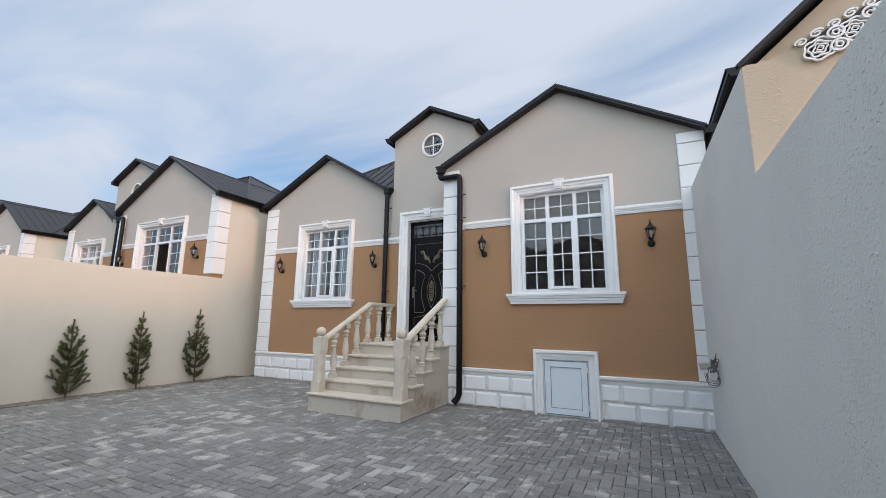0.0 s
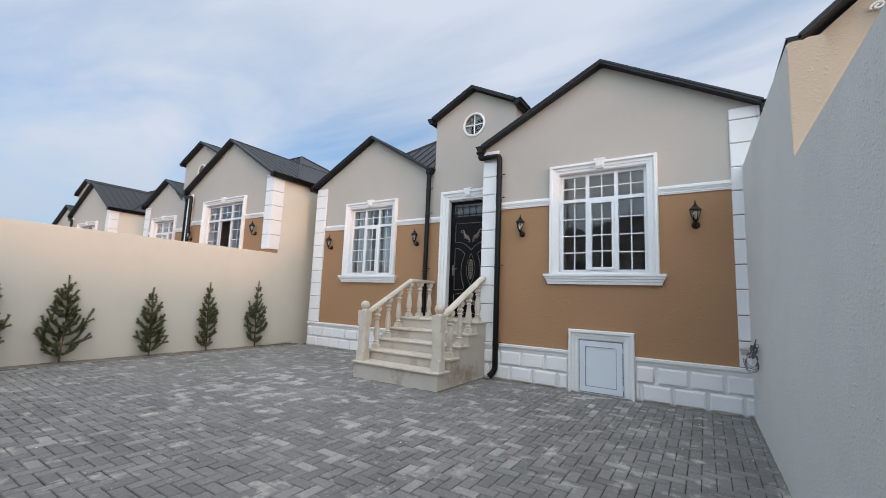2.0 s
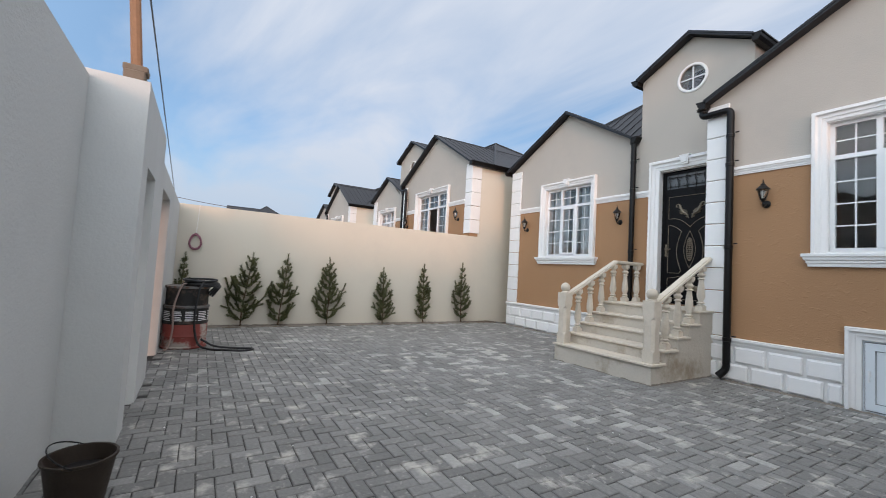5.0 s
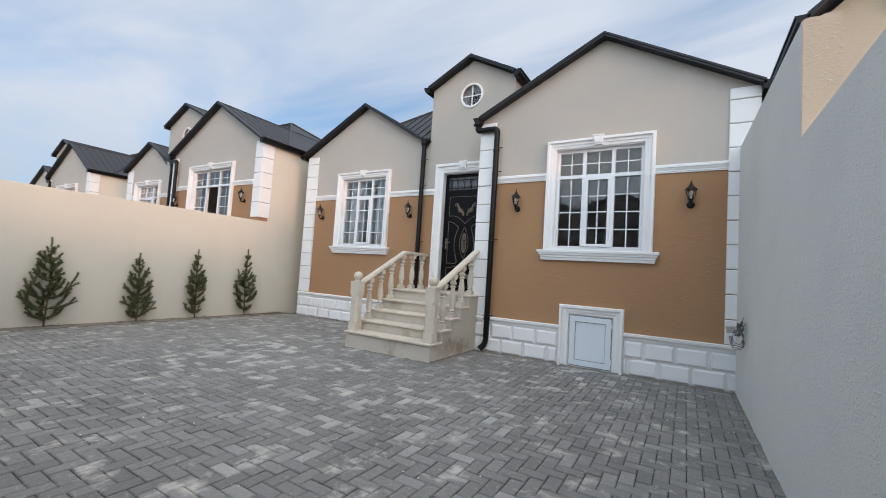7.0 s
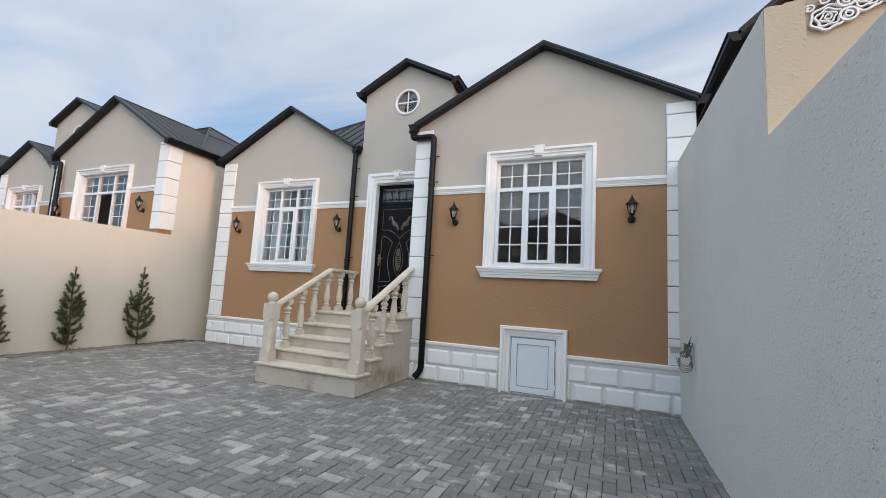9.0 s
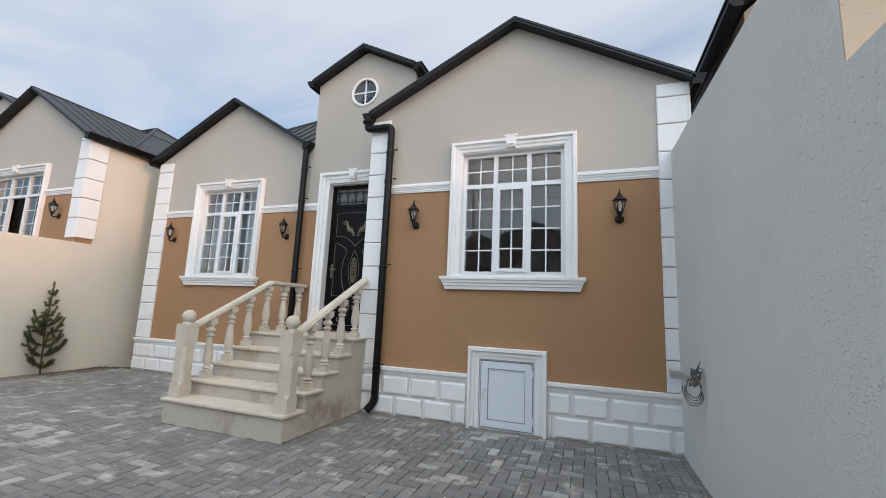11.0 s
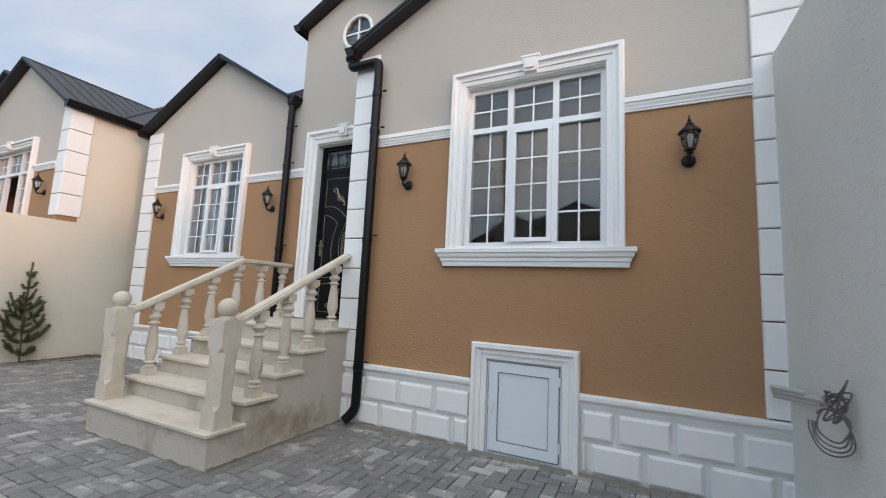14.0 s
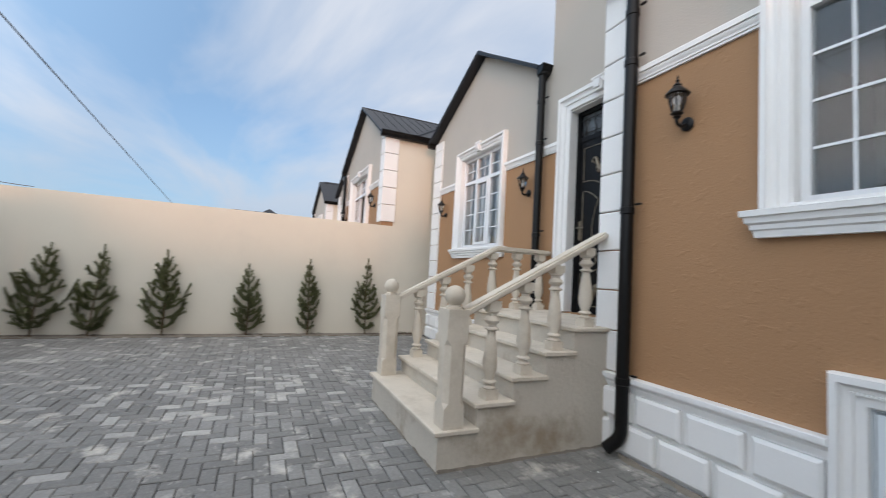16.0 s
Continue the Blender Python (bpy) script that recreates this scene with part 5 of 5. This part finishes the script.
part("wire_handle", bm, IRON, bucket)

# ---- pole and cables ----
pole = thing("timber_pole", (-3.84, -0.70, 2.72), "weathered timber pole on a brick, on the wall top", "pole")
part("base_brick", bevelled(boxes((-3.93, -3.75, -0.78, -0.645, 2.72, 2.80), (-3.91, -3.77, -0.79, -0.63, 2.80, 2.85)), 0.008), BRICK, pole, "old brick packing")
bm = bmesh.new()
tube(bm, [(-3.84, -0.71, 2.845), (-3.92, -0.83, 4.0), (-4.15, -1.28, 6.9)], [0.04, 0.037, 0.033], 10)
part("post", bm, TIMBER, pole)


def cable(label, a, b, sag, r=0.012, material=CABLE):
    bm = bmesh.new()
    a, b = Vector(a), Vector(b)
    tube(bm, [a.lerp(b, t) - Vector((0, 0, 4 * sag * t * (1 - t))) for t in [i / 20 for i in range(21)]], r, 6)
    return tagged(part("cable", bm, material), label, "cable")


cable("thin overhead cable running off the timber pole", (-4.15, -1.30, 6.80), (-36.0, -2.05, 5.50), 0.0, 0.019, LINE)
cable("dark cable lying along the wall top", (-9.42, -1.0, 2.60), (-9.36, 0.53, 2.458), 0.02, 0.006)

# conduit stub and wires on the raised wall by the corner
for k, (dzk, end) in enumerate(((0.03, 0.62), (0.0, 1.0), (-0.03, 0.80))):
    bm = bmesh.new()
    n = int(34 * end)
    pts = [(0.60 + 0.008 * k + 0.12 * t, 6.70 - 0.70 * t, 0.875 + dzk * (1 - 0.4 * t) + 0.075 * t) for t in [i / 34 for i in range(n)]]
    tube(bm, pts, [0.016 + 0.003 * (i % 2) for i in range(n)], 8)
    tagged(part("conduit_stub", bm, CONDUIT), "grey corrugated conduit stub in the wall corner", "conduit", "conduit stubs")
away = Vector((-0.62, 0.785, 0.0))
knot = Vector((0.675, 5.86, 0.965))
tails = thing("cable_tails", (0.72, 5.83, 0.96), "dark cable tails coiled in a loose ring, hanging from conduits", "wire")


def wire(pts):
    part("wire", tube(bmesh.new(), pts, 0.0042, 6), CABLE, tails, "", True)


for k in range(4):
    rr = 0.082 + 0.010 * k
    c = Vector((0.655, 5.86, 0.86 - 0.012 * k))
    wire([c + away * (rr * 0.92 * math.cos(a)) + Vector((0.006 * math.sin(3 * a + k) - 0.004 * k, 0.008 * math.sin(2 * a + k), rr * math.sin(a))) for a in [0.6 * k + 2 * math.pi * i / 26 for i in range(27 - 2 * k)]])
for k in range(5):
    s0 = Vector((0.705, 6.16 - 0.05 * k, 0.955 + 0.008 * k))
    wire(smooth_line([s0, knot + away * 0.05 + Vector((0, 0, 0.03 * (k % 3))), knot - away * (0.02 + 0.012 * k) + Vector((0, 0, -0.05 + 0.03 * k)), knot + away * 0.045 * (k % 2) + Vector((-0.02, 0, -0.09)), knot + Vector((0.02, -0.02 * k, 0.06 + 0.02 * k))], 6))
for k in range(3):
    wire([knot + away * (0.045 * math.cos(a)) + Vector((0.0, 0.01 * k, 0.045 * math.sin(a) + 0.01 * k)) for a in [k + 2 * math.pi * i / 14 for i in range(13)]])

# ---- house beyond the east wall ----
east_house = thing("east_house", (3.6, 9.0, 0), "cream gabled house beyond the shade-greyed wall, pierced white ornament", "house")
gx0, gxc, gy, gz0, gz1 = 1.42, 4.3, 6.42, 4.82, 7.35
bm = bmesh.new()
prism(bm, [(gx0, -0.1), (2 * gxc - gx0, -0.1), (2 * gxc - gx0, gz0), (gxc, gz1), (gx0, gz0)], gy, gy + 0.3)
box(bm, gx0, gx0 + 0.3, gy + 0.3, gy + 9, -0.1, gz0)
box(bm, 2 * gxc - gx0 - 0.3, 2 * gxc - gx0, gy + 0.3, gy + 9, -0.1, gz0)
part("wall", bm, SAND, east_house, "warm cream rendered gable wall")
gable_roof(east_house, gxc, gx0 - 0.12, 2 * gxc - gx0 + 0.12, gz0 + 0.02, gz1 + 0.13, gy - 0.25, gy + 9.2)


def ring_band(bm, pts, w, y0, y1):
    """A flat ribbon of width w along a line in the wall's plane."""
    n = len(pts)
    quads = []
    for i, (x, z) in enumerate(pts):
        ax, az = pts[max(i - 1, 0)]
        bx_, bz = pts[min(i + 1, n - 1)]
        d = Vector((bx_ - ax, bz - az)).normalized()
        quads.append([bm.verts.new((x - d.y * w * s, y, z + d.x * w * s)) for s, y in ((-1, y1), (-1, y0), (1, y0), (1, y1))])
    for lo, hi in zip(quads, quads[1:]):
        for k in range(4):
            bm.faces.new((lo[k], lo[(k + 1) % 4], hi[(k + 1) % 4], hi[k]))
    bm.faces.new(quads[0])
    bm.faces.new(quads[-1][::-1])


oy0, oy1 = gy - 0.05, gy - 0.002


LAYER = [0]


def scrollwork(pts, w):
    bm = bmesh.new()
    LAYER[0] += 1
    lift = 0.0023 * (LAYER[0] % 13)
    ring_band(bm, pts, w, oy0 - lift, oy1 - 0.018 - 0.5 * lift)
    part("gable_ornament", bm, WHITE, east_house, "white pierced scrollwork")


ox, oz, us = 2.09, 4.87, 0.98
ux, uz = 0.905, 0.425


def along(u, v):
    """A place u along the ornament's slope and v across it."""
    return (ox + us * (u * ux - v * uz), oz + us * (0.02 + u * uz + v * ux))


def lobed(u, v, r, lobes, depth, turn=0.0, n=54):
    return [along(u + r * (1 + depth * math.cos(lobes * a + turn)) * math.cos(a), v + 0.82 * r * (1 + depth * math.cos(lobes * a + turn)) * math.sin(a)) for a in [2 * math.pi * i / n for i in range(n + 1)]]


# dark plate that stands for the shade in the ornament's holes
def backing(line):
    bm = bmesh.new()
    LAYER[0] += 1
    prism(bm, line[:-1], gy - 0.012 - 0.0006 * (LAYER[0] % 13), gy - 0.0015 - 0.0006 * (LAYER[0] % 13))
    part("backing", bm, HOLESHADE, east_house, "dark brown plate for the shade in the ornament holes")


for k in range(5):
    u = 0.18 + 0.40 * k
    backing(lobed(u, 0, 0.165, 6, 0.07))
    backing([along(u - 0.06 + 0.40 * a, 0.10 + 0.10 * b) for a, b in ((0, 0), (1, 0), (1, 1), (0, 1), (0, 0))])
    scrollwork(lobed(u, 0, 0.175, 6, 0.07), 0.011)
    scrollwork(lobed(u, 0, 0.122, 5, 0.12), 0.009)
    scrollwork(lobed(u, 0, 0.074, 4, 0.18), 0.008)
    scrollwork(lobed(u, 0, 0.034, 4, 0.10), 0.007)
    for q in (-1, 1):
        # leaves between the rosettes, and curls over them
        leaf_line = [along(u + 0.20 + 0.085 * math.sin(2 * math.pi * t) + 0.03 * q, q * (0.085 + 0.075 * math.cos(2 * math.pi * t))) for t in [i / 28 for i in range(29)]]
        backing(leaf_line)
        scrollwork(leaf_line, 0.012)
        scrollwork([along(u + 0.20 + 0.03 * q + 0.035 * math.sin(2 * math.pi * t), q * (0.085 + 0.035 * math.cos(2 * math.pi * t))) for t in [i / 20 for i in range(21)]], 0.009)
    scrollwork([along(u + 0.09 + 0.085 * (1 - i / 26) * math.cos(i * 0.42), 0.215 + 0.06 * (1 - i / 26) * math.sin(i * 0.42)) for i in range(22)], 0.011)
    scrollwork([along(u - 0.10 + 0.075 * (1 - i / 26) * math.cos(math.pi - i * 0.42), 0.205 + 0.055 * (1 - i / 26) * math.sin(i * 0.42)) for i in range(22)], 0.010)


# ---- paving, last: herringbone of grey concrete bricks ----
LONG, SHORT, GAP = 0.212, 0.106, 0.0065
pavement = part("pavement", boxes((WEST, EAST + 0.12, -2.1, 7.6, -0.034, -0.012)), JOINT)
tagged(pavement, "yard paved with grey concrete bricks in herringbone", "pavement", kind="structure")


def paver_shape(along_x):
    hx, hy = (LONG / 2, SHORT / 2) if along_x else (SHORT / 2, LONG / 2)
    hx, hy, ch = hx - GAP / 2, hy - GAP / 2, 0.007
    lo = [(x * hx, y * hy, -0.012) for x, y in ((-1, -1), (1, -1), (1, 1), (-1, 1))]
    mid = [(x * hx, y * hy, -0.005) for x, y in ((-1, -1), (1, -1), (1, 1), (-1, 1))]
    top = [(x * (hx - ch), y * (hy - ch), 0.0) for x, y in ((-1, -1), (1, -1), (1, 1), (-1, 1))]
    faces = [(8, 9, 10, 11)] + [(i, (i + 1) % 4, 4 + (i + 1) % 4, 4 + i) for i in range(4)] + [(4 + i, 4 + (i + 1) % 4, 8 + (i + 1) % 4, 8 + i) for i in range(4)]
    return lo + mid + top, faces


shapes = {a: paver_shape(a) for a in (True, False)}
paver_mesh = {}
for a in (True, False):
    me = bpy.data.meshes.new("paver")
    me.from_pydata(shapes[a][0], [], shapes[a][1])
    me.materials.append(PAVER_ONE)
    paver_mesh[a] = me
spots = []
S = SHORT
for row in range(-40, 110):
    for col in range(-60, 80):
        # a two-brick L repeats along the diagonal
        x, y = (row + 4 * col) * S, row * S
        for along, px, py in ((True, x + S, y + S / 2), (False, x + 2.5 * S, y)):
            px, py = px - 6.0, py + 1.5
            if WEST + 0.27 < px < EAST + 0.08 and -1.05 < py < 7.52:
                if SX0 + 0.13 < px < SX1 - 0.13 and py > 5.33:
                    continue
                if px > -3.27 and py > 6.90:
                    continue
                if py < SOUTH - 0.02 and px < -3.76 and not (-4.58 < px < -4.02 or -6.5 < px < -5.4):
                    continue
                spots.append((along, px, py))
rnd = random.Random(11)
near = sorted(spots, key=lambda s: abs(s[1] + 2.2) / 1.6 + abs(s[2] - 5.3))[:300]
chosen = set(near)
verts, faces = [], []
for s in spots:
    along, px, py = s
    dz, tilt_x, tilt_y = rnd.uniform(-0.0025, 0.0025), rnd.gauss(0, 0.006), rnd.gauss(0, 0.006)
    if s in chosen:
        ob = piece("paver", paver_mesh[along], PAVER_ONE, pavement, (px, py, dz))
        ob.rotation_euler = (tilt_x, tilt_y, rnd.gauss(0, 0.008))
    else:
        k = len(verts)
        t = rnd.gauss(0, 0.008)
        verts.extend((px + v[0] - t * v[1], py + v[1] + t * v[0], v[2] + dz + tilt_x * v[1] - tilt_y * v[0]) for v in shapes[along][0])
        faces.extend(tuple(k + i for i in f) for f in shapes[along][1])
me = bpy.data.meshes.new("paver_field")
me.from_pydata(verts, [], faces)
me.materials.append(PAVER_MANY)
field = new("paver_field", me)
field.parent = pavement
tagged(field, "grey concrete paving bricks", kind="stuff")


# ---- dirt along the foot of the house and steps, and loose chips ----
def dirt(name, a, b, width, label, seed):
    """An uneven low strip of earth and mortar crumbs along a line."""
    rnd = random.Random(seed)
    a, b = Vector(a), Vector(b)
    n = max(8, int((b - a).length / 0.05))
    d = (b - a).normalized()
    side = Vector((d.y, -d.x))
    bm = bmesh.new()
    rows = []
    for i in range(n + 1):
        p = a.lerp(b, i / n)
        w = width * (0.55 + 0.9 * noise.noise(Vector((i * 0.23, seed, 0))) + rnd.uniform(0, 0.35))
        w = max(w, 0.006)
        rows.append([bm.verts.new((p.x + side.x * w * k, p.y + side.y * w * k, h)) for k, h in ((0, 0.012 + rnd.uniform(0, 0.012)), (0.5, 0.007 + rnd.uniform(0, 0.008)), (1.0, -0.004))])
    for lo, hi in zip(rows, rows[1:]):
        for k in range(2):
            bm.faces.new((lo[k], lo[k + 1], hi[k + 1], hi[k]))
    ob = part(name, bm, MORTAR, None, "", True)
    return tagged(ob, label, "dirt", kind="stuff")


dirt("dirt_strip", (-3.05, 6.785), (0.77, 6.785), 0.055, "brown dirt and mortar crumbs along the plinth", 1)
dirt("dirt_strip", (SX1 - 0.012, 5.23), (SX1 - 0.012, 6.80), -0.06, "damp dirt along the steps", 2)
dirt("dirt_strip", (SX0 + 0.0, 5.225), (SX1 - 0.0, 5.225), 0.022, "dirt along the lowest step", 3)
dirt("dirt_strip", (WEST + 0.20, -0.5), (WEST + 0.20, 7.35), 0.07, "crumbled earth and mortar along the planting strip", 6)
dirt("dirt_strip", (WEST + 0.02, -0.5), (WEST + 0.02, 7.35), 0.09, "crumbled earth at the foot of the cream wall", 7)
rnd = random.Random(5)
verts, faces = [], []
for k in range(420):
    y = 7.35 - abs(rnd.gauss(0, 0.45)) if k < 200 else rnd.choice(TREES)[0] + rnd.gauss(0, 0.2)
    x, z = WEST + 0.03 + abs(rnd.gauss(0, 0.13)), 0.006 + abs(rnd.gauss(0, 0.018))
    u, n = rnd.uniform(0, 6.28), rnd.uniform(0.012, 0.035)
    tilt = rnd.uniform(-0.6, 0.6)
    i = len(verts)
    c, d = math.cos(u), math.sin(u)
    verts.extend(((x - c * n, y - d * n, z), (x - d * n * 0.4, y + c * n * 0.4, z + n * 0.4 * tilt + 0.004), (x + c * n, y + d * n, z + n * 0.5 * tilt), (x + d * n * 0.4, y - c * n * 0.4, z + 0.008)))
    faces.append((i, i + 1, i + 2, i + 3))
me = bpy.data.meshes.new("dry_litter")
me.from_pydata(verts, [], faces)
me.materials.append(BARK)
tagged(new("dry_litter", me), "dry brown leaves and twigs at the foot of the wall", "debris", kind="stuff")
dirt("dirt_strip", (-9.12, 7.43), (-5.02, 7.43), 0.06, "earth along the plinth", 4)
dirt("dirt_strip", (EAST - 0.053, 6.75), (EAST - 0.001, 3.5), 0.04, "dust along the foot of the stucco wall", 5)
rnd = random.Random(21)
verts, faces = [], []
for _ in range(150):
    x, y = rnd.uniform(WEST + 0.3, EAST - 0.1), rnd.uniform(-0.4, 6.7)
    if rnd.random() < 0.45:
        x, y = rnd.uniform(-3.0, 0.6), 6.65 - abs(rnd.gauss(0, 0.45))
    if SX0 - 0.05 < x < SX1 + 0.05 and y > 5.1:
        continue
    r, k = rnd.uniform(0.003, 0.011), len(verts)
    a0 = rnd.uniform(0, 6)
    verts.extend((x + r * math.cos(a0 + 1.57 * i) * rnd.uniform(0.6, 1.3), y + r * math.sin(a0 + 1.57 * i) * rnd.uniform(0.6, 1.3), 0.001) for i in range(4))
    verts.append((x, y, r * 0.8))
    faces.extend((k + i, k + (i + 1) % 4, k + 4) for i in range(4))
me = bpy.data.meshes.new("stone_chips")
me.from_pydata(verts, [], faces)
me.materials.append(WHITE)
tagged(new("stone_chips", me), "pale plaster chips scattered on the paving", "debris", kind="stuff")
